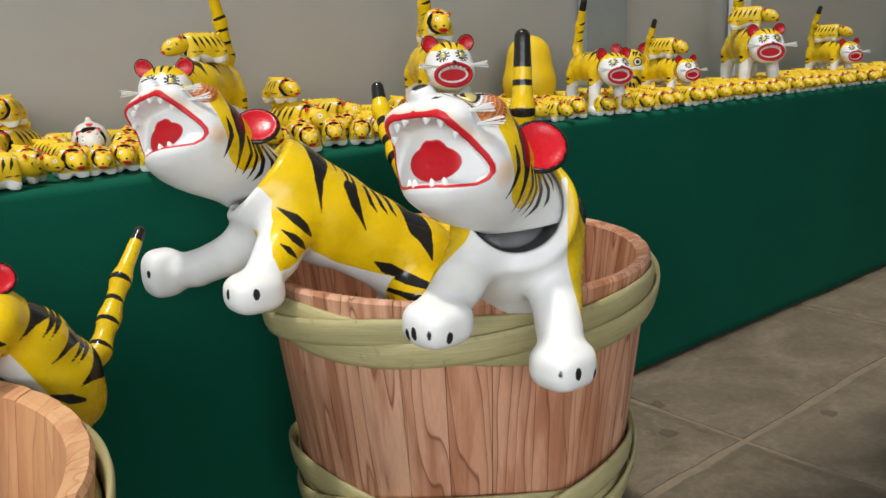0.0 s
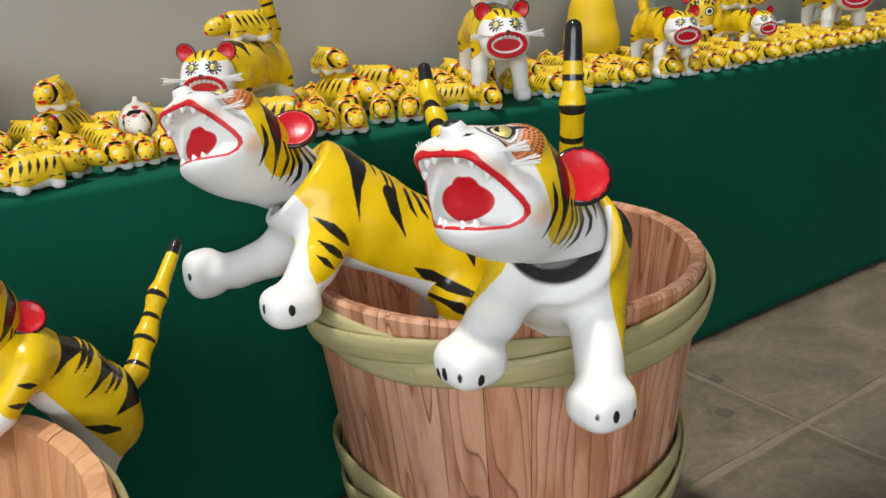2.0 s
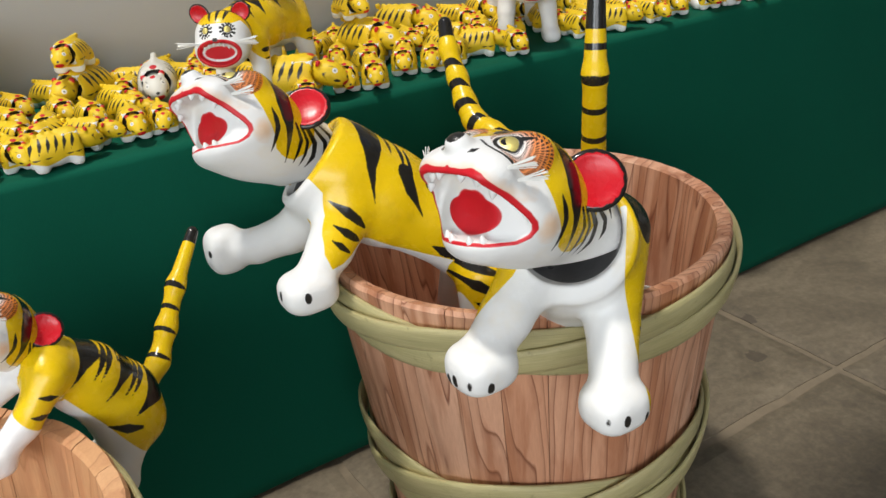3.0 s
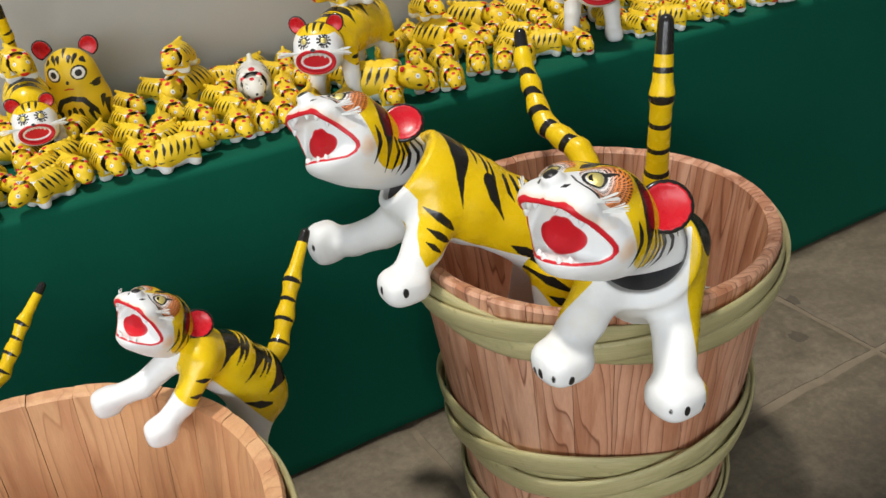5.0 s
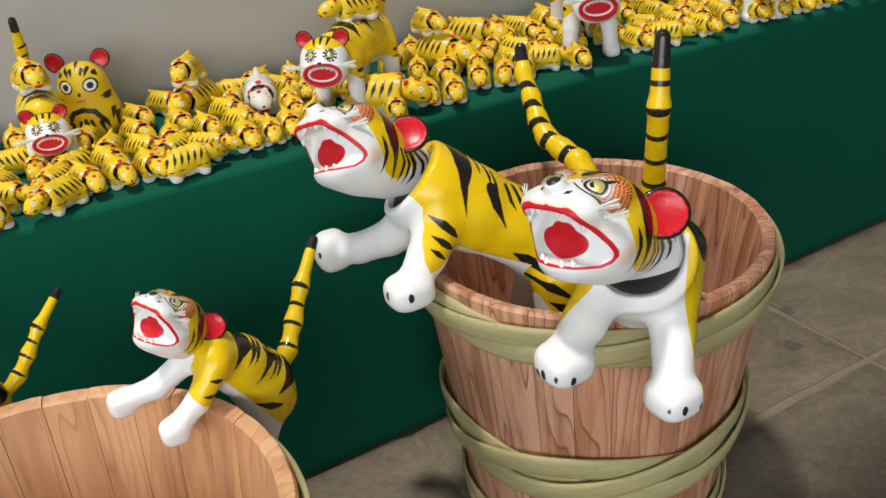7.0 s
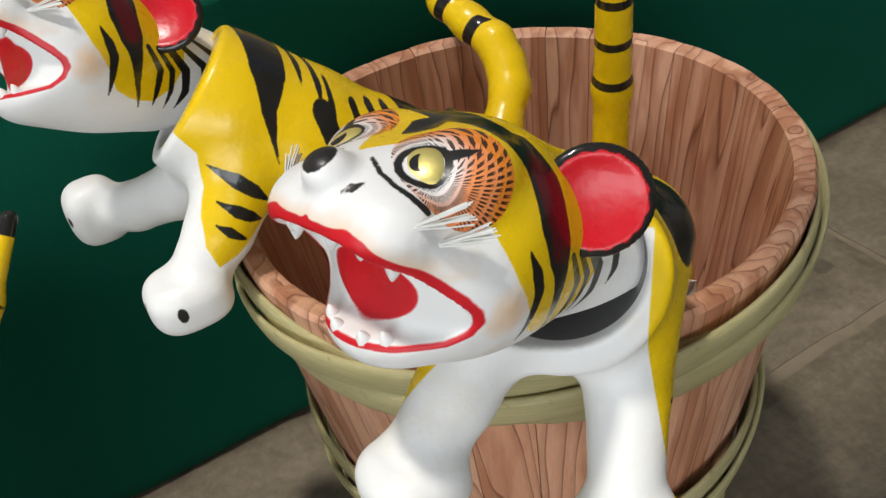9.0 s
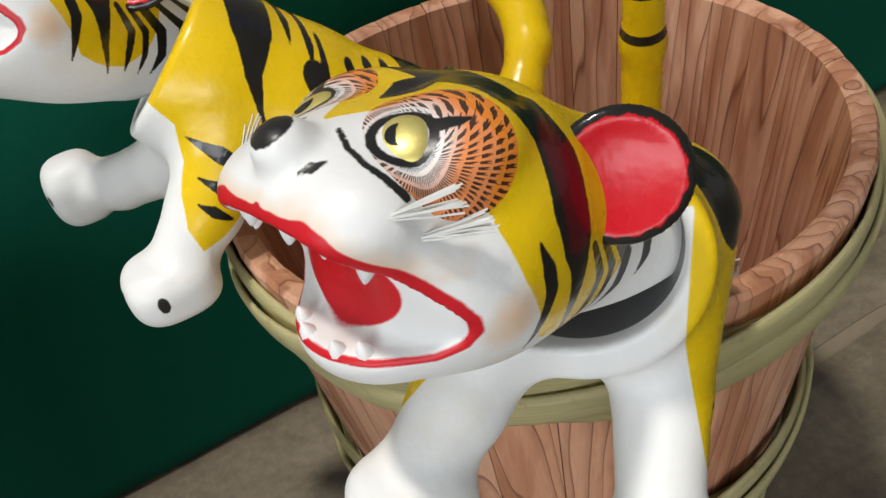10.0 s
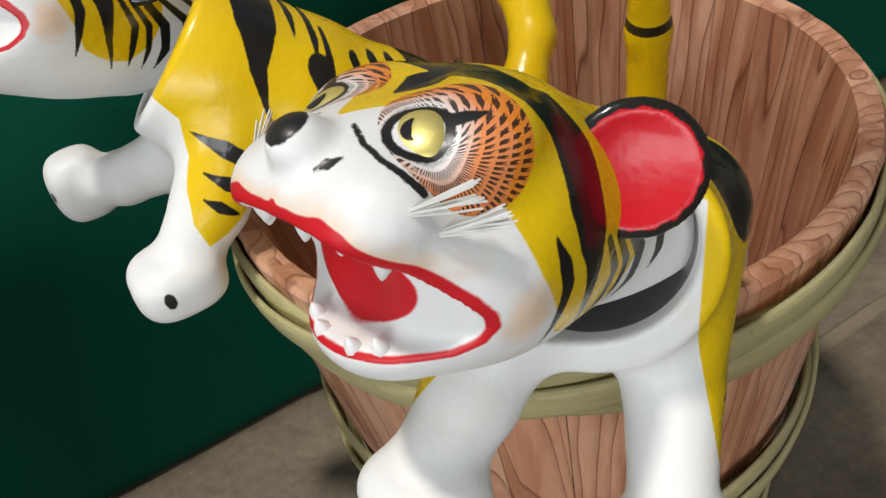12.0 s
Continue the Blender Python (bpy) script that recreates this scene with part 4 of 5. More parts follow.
part("body", t_a.mesh(paint_a), None, tiger_a)
part("tail", tail_mesh(rel(BASE, [(1.660, 1.625, 0.46, 0.020), (1.655, 1.622, 0.55, 0.019), (1.650, 1.612, 0.65, 0.0185), (1.632, 1.587, 0.80, 0.0165), (1.643, 1.596, 0.905, 0.012)]),
                       [(s + 0.09, 0.0045, 0.0, 0) for s in (0.115, 0.16, 0.205, 0.25, 0.292)], 0.045), None, tiger_a, "straight yellow tail with black rings")
head(tiger_a, head_pose(BASE, (1.3334, 1.3772, 0.800), 195.7, 0, 6))

# its companion, one foreleg on the rim and one reaching out
BASE = (1.45, 1.66, 0.07)
tiger_b = empty("tiger_figure", BASE, label="large yellow papier-mache tiger with raised head, reaching over the bucket rim", category="tiger figure", group="large tigers in the bucket")
B_SPINE = rel(BASE, [(1.262, 1.780, 0.738, 0.068), (1.308, 1.752, 0.698, 0.072), (1.360, 1.728, 0.660, 0.068), (1.42, 1.70, 0.622, 0.060), (1.475, 1.675, 0.58, 0.066), (1.505, 1.67, 0.555, 0.066)])
B_LEGS = [
    leg(BASE, [(1.290, 1.705, 0.662, 0.040), (1.254, 1.684, 0.628, 0.031), (1.220, 1.668, 0.604, 0.026)], (1.205, 1.661, 0.592), (0.038, 0.034, 0.027)),
    leg(BASE, [(1.290, 1.770, 0.650, 0.046), (1.246, 1.805, 0.612, 0.030), (1.205, 1.840, 0.592, 0.026), (1.182, 1.860, 0.588, 0.026)], (1.166, 1.870, 0.588), (0.030, 0.028, 0.036)),
    leg(BASE, [(1.455, 1.625, 0.54, 0.042), (1.44, 1.60, 0.40, 0.03), (1.43, 1.60, 0.12, 0.028)], (1.42, 1.60, 0.095), (0.034, 0.03, 0.024)),
    leg(BASE, [(1.50, 1.73, 0.53, 0.042), (1.48, 1.76, 0.40, 0.03), (1.47, 1.77, 0.12, 0.028)], (1.46, 1.77, 0.095), (0.034, 0.03, 0.024)),
]
B_COLLAR = ((1.278, 1.772, 0.722), (-0.66, 0.30, 0.68), 0.062, 0.09)
t_b = Tiger(B_SPINE, B_LEGS, (mv(BASE, B_COLLAR[0]), *B_COLLAR[1:]), h=0.0022)


def paint_b(v):
    w = v + np.array(BASE)
    x, y, z = w.T
    xz = w[:, (0, 2)]
    mid = np.interp(x, (1.20, 1.262, 1.505), (1.80, 1.78, 1.67))
    far = np.where(y < mid + 0.025, 0.0, 1.0)
    near = np.where(y < mid - 0.040, 0.0, 1.0)
    # white belly and chest under a sloping line
    pw = z - np.interp(x, (1.20, 1.250, 1.298, 1.346, 1.386, 1.45), (0.735, 0.690, 0.633, 0.601, 0.584, 0.560))
    fore = (x < 1.300) & (y < 1.728)
    edge = np.interp(z, (0.600, 0.635, 0.655, 0.675, 0.703, 0.73), (1.240, 1.233, 1.240, 1.2535, 1.2585, 1.243))
    pw = np.where(fore, np.minimum(x - edge, z - 0.616 - 0.4 * np.maximum(0, x - 1.255)), pw)
    pw = np.where(chain(v, t_b.legs[1]["chain"], 0.006) < 0.012, np.where(y > 1.745, -0.01, pw), pw)
    hind = chain(v, t_b.legs[2]["chain"], 0.006)
    pw = np.where((hind < 0.012) & (z < 0.585), (x - 1.405) + 0.35 * (z - 0.55), pw)
    pk = np.full(len(v), 1.0)
    for st in ([(1.358, 0.772, 0.021), (1.343, 0.750, 0.017), (1.327, 0.724, 0.0070), (1.321, 0.698, 0.0022), (1.319, 0.678, 0.0006)],
               [(1.300, 0.790, 0.003), (1.296, 0.772, 0.0035), (1.292, 0.762, 0.0006)],
               [(1.380, 0.752, 0.002), (1.372, 0.738, 0.0032), (1.365, 0.728, 0.0006)], [(1.388, 0.738, 0.002), (1.380, 0.722, 0.0032), (1.373, 0.711, 0.0006)],
               [(1.390, 0.722, 0.002), (1.382, 0.705, 0.0030), (1.378, 0.692, 0.0006)],
               [(1.372, 0.706, 0.010), (1.371, 0.685, 0.0085), (1.375, 0.664, 0.003), (1.379, 0.646, 0.0006)],
               [(1.404, 0.700, 0.004), (1.400, 0.682, 0.0034), (1.403, 0.668, 0.0006)], [(1.420, 0.692, 0.004), (1.416, 0.676, 0.0032), (1.419, 0.662, 0.0006)],
               [(1.434, 0.684, 0.004), (1.430, 0.669, 0.0030), (1.432, 0.657, 0.0006)],
               [(1.470, 0.672, 0.022), (1.462, 0.640, 0.019), (1.462, 0.618, 0.009), (1.462, 0.594, 0.0008)]):
        pk = np.minimum(pk, brush(xz, st) + far)
    for st in ([(1.262, 0.693, 0.0008), (1.279, 0.677, 0.0068), (1.290, 0.664, 0.0060), (1.299, 0.650, 0.002)],
               [(1.257, 0.665, 0.0008), (1.270, 0.653, 0.0056), (1.280, 0.643, 0.0050), (1.288, 0.634, 0.0015)],
               [(1.248, 0.649, 0.0008), (1.257, 0.640, 0.0046), (1.268, 0.627, 0.0015)]):
        pk = np.minimum(pk, brush(xz, st) + near)
    hip = np.where((y < 1.665) & (x > 1.34), 0.0, 1.0)
    for st in ([(1.388, 0.600, 0.0008), (1.405, 0.588, 0.0080), (1.425, 0.572, 0.0085), (1.455, 0.556, 0.003)], [(1.408, 0.556, 0.0008), (1.425, 0.545, 0.0080), (1.450, 0.526, 0.003)],
               [(1.420, 0.520, 0.0008), (1.435, 0.510, 0.0070), (1.455, 0.495, 0.003)]):
        pk = np.minimum(pk, brush(xz, st) + hip)
    pk = np.where(pw < 0, 1.0, pk)
    pk = np.minimum(pk, toe_marks(w, [(1.170, 1.659, 0.596), (1.178, 1.642, 0.599), (1.192, 1.630, 0.597)], 0.005, 0.008))
    pk = np.minimum(pk, toe_marks(w, [(1.141, 1.856, 0.593)], 0.0045, 0.008))
    return dict(pw=pw, pk=pk, pg=hollow(w, B_COLLAR))


part("body", t_b.mesh(paint_b), None, tiger_b)
part("tail", tail_mesh(rel(BASE, [(1.530, 1.690, 0.560, 0.022), (1.575, 1.705, 0.590, 0.021), (1.605, 1.728, 0.622, 0.021), (1.613, 1.746, 0.641, 0.0205), (1.614, 1.765, 0.660, 0.0200), (1.605, 1.800, 0.675, 0.0190), (1.598, 1.838, 0.690, 0.0180), (1.600, 1.865, 0.714, 0.0172), (1.608, 1.895, 0.748, 0.0160), (1.613, 1.925, 0.789, 0.0145), (1.624, 1.948, 0.828, 0.0115)]),
                       [(s, 0.0065, 0.009, 3.6) for s in (0.175, 0.222, 0.262, 0.300, 0.340)], 0.026), None, tiger_b, "curved yellow tail with slanting black marks")
head(tiger_b, head_pose(BASE, (1.2140, 1.8085, 0.8055), 200.8, 7.5, 19.0, 0.98))


# small tigers on the rim of the other bucket, set out round its axis
def rim_tiger_meshes(b):
    spine = rel(b, [(0.888, 1.598, 0.648, 0.031), (0.920, 1.612, 0.606, 0.0365), (0.946, 1.624, 0.562, 0.040), (0.953, 1.627, 0.530, 0.040)])
    legs = [leg(b, [(0.886, 1.572, 0.645, 0.019), (0.850, 1.560, 0.608, 0.0150), (0.824, 1.560, 0.588, 0.0145)], (0.816, 1.560, 0.580), (0.019, 0.017, 0.017)),
            leg(b, [(0.870, 1.610, 0.648, 0.018), (0.815, 1.620, 0.612, 0.0150), (0.778, 1.635, 0.600, 0.0145)], (0.770, 1.637, 0.596), (0.018, 0.017, 0.018)),
            leg(b, [(0.940, 1.602, 0.530, 0.026), (0.930, 1.596, 0.500, 0.020), (0.924, 1.594, 0.482, 0.018)], (0.920, 1.593, 0.474), (0.020, 0.018, 0.014)),
            leg(b, [(0.945, 1.655, 0.530, 0.026), (0.935, 1.664, 0.500, 0.020), (0.928, 1.666, 0.482, 0.018)], (0.924, 1.666, 0.474), (0.020, 0.018, 0.014))]
    tg = Tiger(spine, legs, h=0.0025)

    def paint(v):
        s, a = tg.along(v)
        w = v + np.array(b)
        a = a * 0.62
        chest = (w - np.array((0.885, 1.597, 0.645))) @ np.array((-0.85, -0.1, -0.5))
        pw = np.minimum(np.where(w[:, 2] < 0.56, 0.01, 0.108 - np.abs(a)), -(chest - 0.012))
        d = chain(v, legs[0]["chain"], 0.006)
        cut = (w - np.array((0.855, 1.56, 0.612))) @ np.array((0.75, -0.1, 0.65))
        pw = np.where((d < 0.009) & (w[:, 1] < 1.59), np.minimum(cut, 1.588 - w[:, 1]), pw)
        pw = np.where(chain(v, legs[1]["chain"], 0.006) < 0.009, -0.01, pw)
        pk = mirrored_strokes(s, a, [flank(0.022, 0.0130, 0.080), thin(0.042, 0, 0.065, 0.0038), thin(0.050, 0, 0.06, 0.0038), flank(0.068, 0.0120, 0.078), thin(0.086, 0, 0.065, 0.0038), thin(0.094, 0, 0.06, 0.0038), flank(0.112, 0.013, 0.085)])
        pk = np.where(pw < 0, 1.0, pk)
        near = np.where(w[:, 1] < 1.60, 0.0, 1.0)
        for cx, cz in ((0.880, 0.632), (0.868, 0.615)):
            pk = np.minimum(pk, brush(w[:, (0, 2)], [(cx - 0.010, cz + 0.005, 0.0006), (cx, cz, 0.0036), (cx + 0.007, cz - 0.003, 0.001)]) + near)
        pk = np.minimum(pk, brush(w[:, (0, 2)], [(0.925, 0.556, 0.001), (0.943, 0.548, 0.0055), (0.958, 0.542, 0.002)]) + near * 0 + np.where(w[:, 1] < 1.625, 0.0, 1.0))
        return dict(pw=pw, pk=pk)

    tail = tail_mesh(rel(b, [(0.970, 1.650, 0.535, 0.013), (1.005, 1.672, 0.560, 0.012), (1.028, 1.694, 0.590, 0.0115), (1.055, 1.716, 0.630, 0.0105), (1.098, 1.752, 0.678, 0.0075)]),
                     [(s, 0.0030, 0.003, 4.0) for s in (0.052, 0.085, 0.115, 0.142)], 0.016)
    return tg.mesh(paint), tail


RB = (0.614, 1.447, 0.43)
RIM_BODY, RIM_TAIL = rim_tiger_meshes(RB)


def rim_tiger(at, turn, label, size=1.0):
    top = empty("tiger_figure", at, (0, 0, turn), size, label=label, category="tiger figure", group="small tigers on the bucket rim")
    part("body", RIM_BODY, None, top)
    part("tail", RIM_TAIL, None, top, "upright yellow tail with black rings")
    head(top, head_pose(RB, (0.8590, 1.6060, 0.7155), 214.0, 20, -9, 0.575))
    return top


rim_tiger(RB, 0, "small yellow papier-mache tiger perched on the bucket rim, mouth open")
rim_tiger((0.329, 1.712, 0.488), -14, "small yellow papier-mache tiger on the bucket rim, ringed tail raised", 0.76)


# ---- toys on the table ----
def toy_body_mesh(material, name):
    def f(p):
        q = p.copy()
        q[..., 1] = np.abs(q[..., 1])
        d = ell(q, (-0.012, 0, 0.0245), (0.040, 0.0235, 0.0235))
        d = smin(d, ell(q, (0.012, 0, 0.030), (0.020, 0.021, 0.021)), 0.008)
        for x in (-0.036, 0.012):
            d = smin(d, cap(q, (x, 0.011, 0.018), (x + 0.002, 0.0135, 0.008), 0.012, 0.0105), 0.006)
        for i in range(6):
            d = smin(d, ell(q, (-0.042 + 0.010 * i, 0, 0.0475), (0.004, 0.004, 0.005)), 0.003)
        hole = np.maximum(np.sqrt(q[..., 1] ** 2 + (q[..., 2] - 0.030) ** 2) - 0.0165, 0.012 - q[..., 0])
        d = smax(d, q[..., 0] - 0.0265 - 0.25 * (q[..., 2] - 0.03), 0.003)
        d = smax(d, -hole, 0.002)
        return smax(smax(d, -q[..., 2], 0.002), q[..., 2] - 0.0515, 0.003)

    def paint(v):
        x, y, z = v[:, 0], np.abs(v[:, 1]), v[:, 2]
        pw = np.minimum(z - 0.013 - 0.003 * np.cos(x * 130), np.where((x < 0.024) & (x > 0.0) & (y < 0.0155) & (np.abs(z - 0.03) < 0.0155), -0.005, 1.0))
        pk = np.full(len(v), 1.0)
        for i in range(6):
            x0 = -0.042 + 0.0105 * i
            pk = np.minimum(pk, brush(np.stack([x, z], -1), [(x0 + 0.003, 0.0455, 0.0006), (x0, 0.037, 0.0025), (x0 - 0.005, 0.025, 0.0004)]))
        for x0 in (-0.042, -0.026, 0.002, 0.014):
            pk = np.minimum(pk, brush(np.stack([x, z], -1), [(x0 - 0.004, 0.0205, 0.0003), (x0, 0.0195, 0.0014), (x0 + 0.006, 0.0205, 0.0003)]))
        pk = np.where(y < 0.006, 1.0, pk)
        pk = np.minimum(pk, np.where((x < 0.016) & (x > -0.0) & (y < 0.0172) & (np.abs(z - 0.03) < 0.0172) & (np.sqrt(y * y + (z - 0.03) ** 2) < 0.0172), -0.004, 1.0))
        pr = ell(v, (0.020, 0, 0.051), (0.006, 0.005, 0.004))
        return dict(pw=pw, pk=pk, pr=pr)

    return solid(name, *net(f, (-0.06, -0.03, -0.004), (0.04, 0.03, 0.06), 0.0023), paint, material)


def toy_head_mesh(material):
    def f(p):
        q = p.copy()
        q[..., 1] = np.abs(q[..., 1])
        d = ell(q, (0.006, 0, 0), (0.0185, 0.0150, 0.0140))
        d = smin(d, ell(q, (0.019, 0, -0.004), (0.0100, 0.0100, 0.0080)), 0.006)
        d = smin(d, ell(q, (-0.002, 0.0110, 0.0115), (0.0030, 0.0036, 0.0042)), 0.003)
        return smin(d, cap(q, (-0.005, 0, 0), (-0.022, 0, 0.002), 0.010, 0.008), 0.005)

    def paint(v):
        w = v.copy()
        w[:, 1] = np.abs(w[:, 1])
        eye = np.array((0.0165, 0.0085, 0.0060))
        r = np.sqrt(((w - eye) ** 2).sum(1))
        pw = r - 0.0033
        pk = np.minimum(r - 0.0019, brush(w, [(0.010, 0.0125, 0.0060, 0.0004), (0.006, 0.0140, 0.0020, 0.0017), (0.010, 0.0135, -0.004, 0.0005)]))
        pk = np.minimum(pk, brush(w, [(0.018, 0.0062, 0.0098, 0.0003), (0.0125, 0.0095, 0.0112, 0.0014), (0.007, 0.0105, 0.0112, 0.0003)]))
        pk = np.minimum(pk, ell(w, (0.0285, 0, -0.0005), (0.0022, 0.0022, 0.0018)))
        pk = np.minimum(pk, ell(w, (0.020, 0.0100, -0.0035), (0.0040, 0.004, 0.0016)))
        pr = np.minimum(ell(w, (0.0275, 0, -0.0072), (0.0058, 0.0070, 0.0034)), ell(w, (-0.002, 0.0120, 0.0130), (0.0030, 0.0045, 0.0045)))
        pr = np.minimum(pr, ell(w, (0.009, 0, 0.0150), (0.0050, 0.0036, 0.0035)))
        return dict(pw=pw, pk=pk, pr=pr)

    return solid("head", *net(f, (-0.034, -0.02, -0.02), (0.034, 0.02, 0.022), 0.0017), paint, material)


TOY_BODY, TOY_HEAD = toy_body_mesh(TOY_PAINT, "body"), toy_head_mesh(TOY_PAINT)
PALE_BODY, PALE_HEAD = toy_body_mesh(PALE_PAINT, "body"), toy_head_mesh(PALE_PAINT)
rng = random.Random(5)


def toy(x, y, yaw, size=1.0, z=TOP, nod=None, pale=False, tilt=0.0, label="small yellow striped papier-mache tiger on the green cloth"):
    top = empty("toy_tiger", (x, y, z + 0.001), (0, tilt, yaw), size, label=label, category="toy tiger", group="small toy tigers on the table")
    part("body", PALE_BODY if pale else TOY_BODY, None, top)
    hd = part("head", PALE_HEAD if pale else TOY_HEAD, None, top, "nodding head with blue and red painted face" if pale else "")
    tiltdown = rng.uniform(2, 16) if nod is None else nod
    hd.matrix_basis = pose(0.030, rng.uniform(-0.002, 0.002), 0.030, rng.uniform(-8, 8), tiltdown, rng.uniform(-14, 14))
    return top


BIG = "yellow striped papier-mache tiger of middling size on the table"
# front rows, each toy where it stands
toy(0.947, 2.100, -82)
toy(0.895, 2.105, -83)
toy(0.842, 2.110, -75)
toy(0.785, 2.062, -145, 1.05)
toy(0.722, 2.120, -40)
toy(0.690, 2.060, -82)
toy(1.010, 2.068, 8, 1.1)
toy(1.062, 2.120, -40)
toy(1.128, 2.120, -96, 1.05)
toy(1.012, 2.215, -101)
toy(0.962, 2.195, -58)
toy(0.968, 2.300, -72)
toy(0.903, 2.240, -112)
toy(0.878, 2.330, -112)
toy(0.826, 2.195, -150)
toy(0.782, 2.240, -110)
toy(0.990, 2.400, -72)
toy(0.880, 2.430, -20)
toy(1.085, 2.230, -84)
toy(1.150, 2.300, -63)
toy(1.150, 2.210, -59)
toy(1.050, 2.300, -86)
toy(0.735, 2.300, 180)
toy(1.215, 2.130, -96)
toy(1.175, 2.120, -100, 0.95)
toy(1.060, 2.460, -60)
toy(1.200, 2.440, 150)
toy(1.262, 2.470, -148)
toy(1.340, 2.450, -106)
toy(1.255, 2.210, -100)
toy(0.650, 2.200, -80)
toy(0.640, 2.110, -95)
toy(0.590, 2.070, -75)
toy(0.560, 2.180, -100)
toy(0.600, 2.300, -60)
toy(0.480, 2.100, -85)
toy(0.500, 2.260, -110)
toy(1.105, 2.400, -136, 1.5, label=BIG)
toy(1.100, 2.390, -120, 1.15, TOP + 0.072, label="yellow striped papier-mache tiger standing on another's back")
toy(1.225, 2.320, -106, 1.5, pale=True, nod=2, tilt=4, label="white papier-mache tiger with red and blue face on the cloth")
toy(1.418, 2.118, -40, 1.6, label=BIG)
toy(1.530, 2.330, -108)
toy(1.570, 2.270, -118)
toy(1.505, 2.110, -112, 1.05)
toy(1.552, 2.085, -116, 1.05)
toy(1.655, 2.300, -75, 1.65, label=BIG)
toy(1.640, 2.330, -90, 1.1, TOP + 0.08, label="yellow striped papier-mache tiger standing on another's back")
toy(1.800, 2.400, -60, 1.55, label=BIG)
toy(1.640, 2.130, -121, 1.05)
toy(1.690, 2.105, -121, 1.05)
toy(1.650, 2.450, -115)
toy(1.330, 2.320, -111)
toy(1.330, 2.240, -115)
toy(1.412, 2.075, -107, 0.95)
toy(1.905, 2.460, -111)
toy(1.760, 2.180, -85)
toy(1.820, 2.130, -30, 1.1)
toy(1.870, 2.085, -110)
toy(2.000, 2.380, -103, 1.4, label=BIG)
toy(1.880, 2.220, -138)
toy(2.050, 2.100, -95, 1.05)
toy(2.130, 2.085, -30, 1.1)
toy(2.160, 2.190, -60)
toy(2.240, 2.090, -80)
toy(2.270, 2.280, -85)
toy(2.380, 2.210, -120)
toy(1.745, 2.290, -100)
toy(2.060, 2.240, -110)
toy(1.590, 2.190, -105)
toy(1.480, 2.220, -95)
toy(1.440, 2.330, -100)
toy(0.650, 2.420, -80)
toy(0.760, 2.430, -90)
# the rest of the crowd, wherever cloth is left between them
taken = [(o.matrix_basis.translation.x, o.matrix_basis.translation.y) for o in bpy.data.objects if o.name.startswith("toy_tiger")] + [(0.825, 2.33), (0.81, 2.27), (1.33, 2.16), (1.39, 2.20), (1.46, 2.26), (1.95, 2.13), (2.00, 2.23), (2.43, 2.08), (2.48, 2.17), (0.925, 2.395), (2.42, 2.33)]
for k in range(900):
    x, y = rng.uniform(0.40, 2.42), rng.uniform(2.085, 2.46)
    if min((x - a) ** 2 + (y - b) ** 2 for a, b in taken) > 0.058 ** 2:
        taken.append((x, y))
        toy(x, y, rng.uniform(-140, -60), rng.uniform(0.95, 1.1))
# the rows that run on along the table
for row, (y, gap, x0) in enumerate(((2.078, 0.066, 2.42), (2.150, 0.072, 2.47), (2.235, 0.078, 2.50), (2.330, 0.085, 2.46))):
    x = x0
    while x < 5.2:
        toy(x, y + rng.uniform(-0.012, 0.012), rng.uniform(-112, -78), rng.uniform(0.97, 1.08))
        x += gap * rng.uniform(0.9, 1.15)


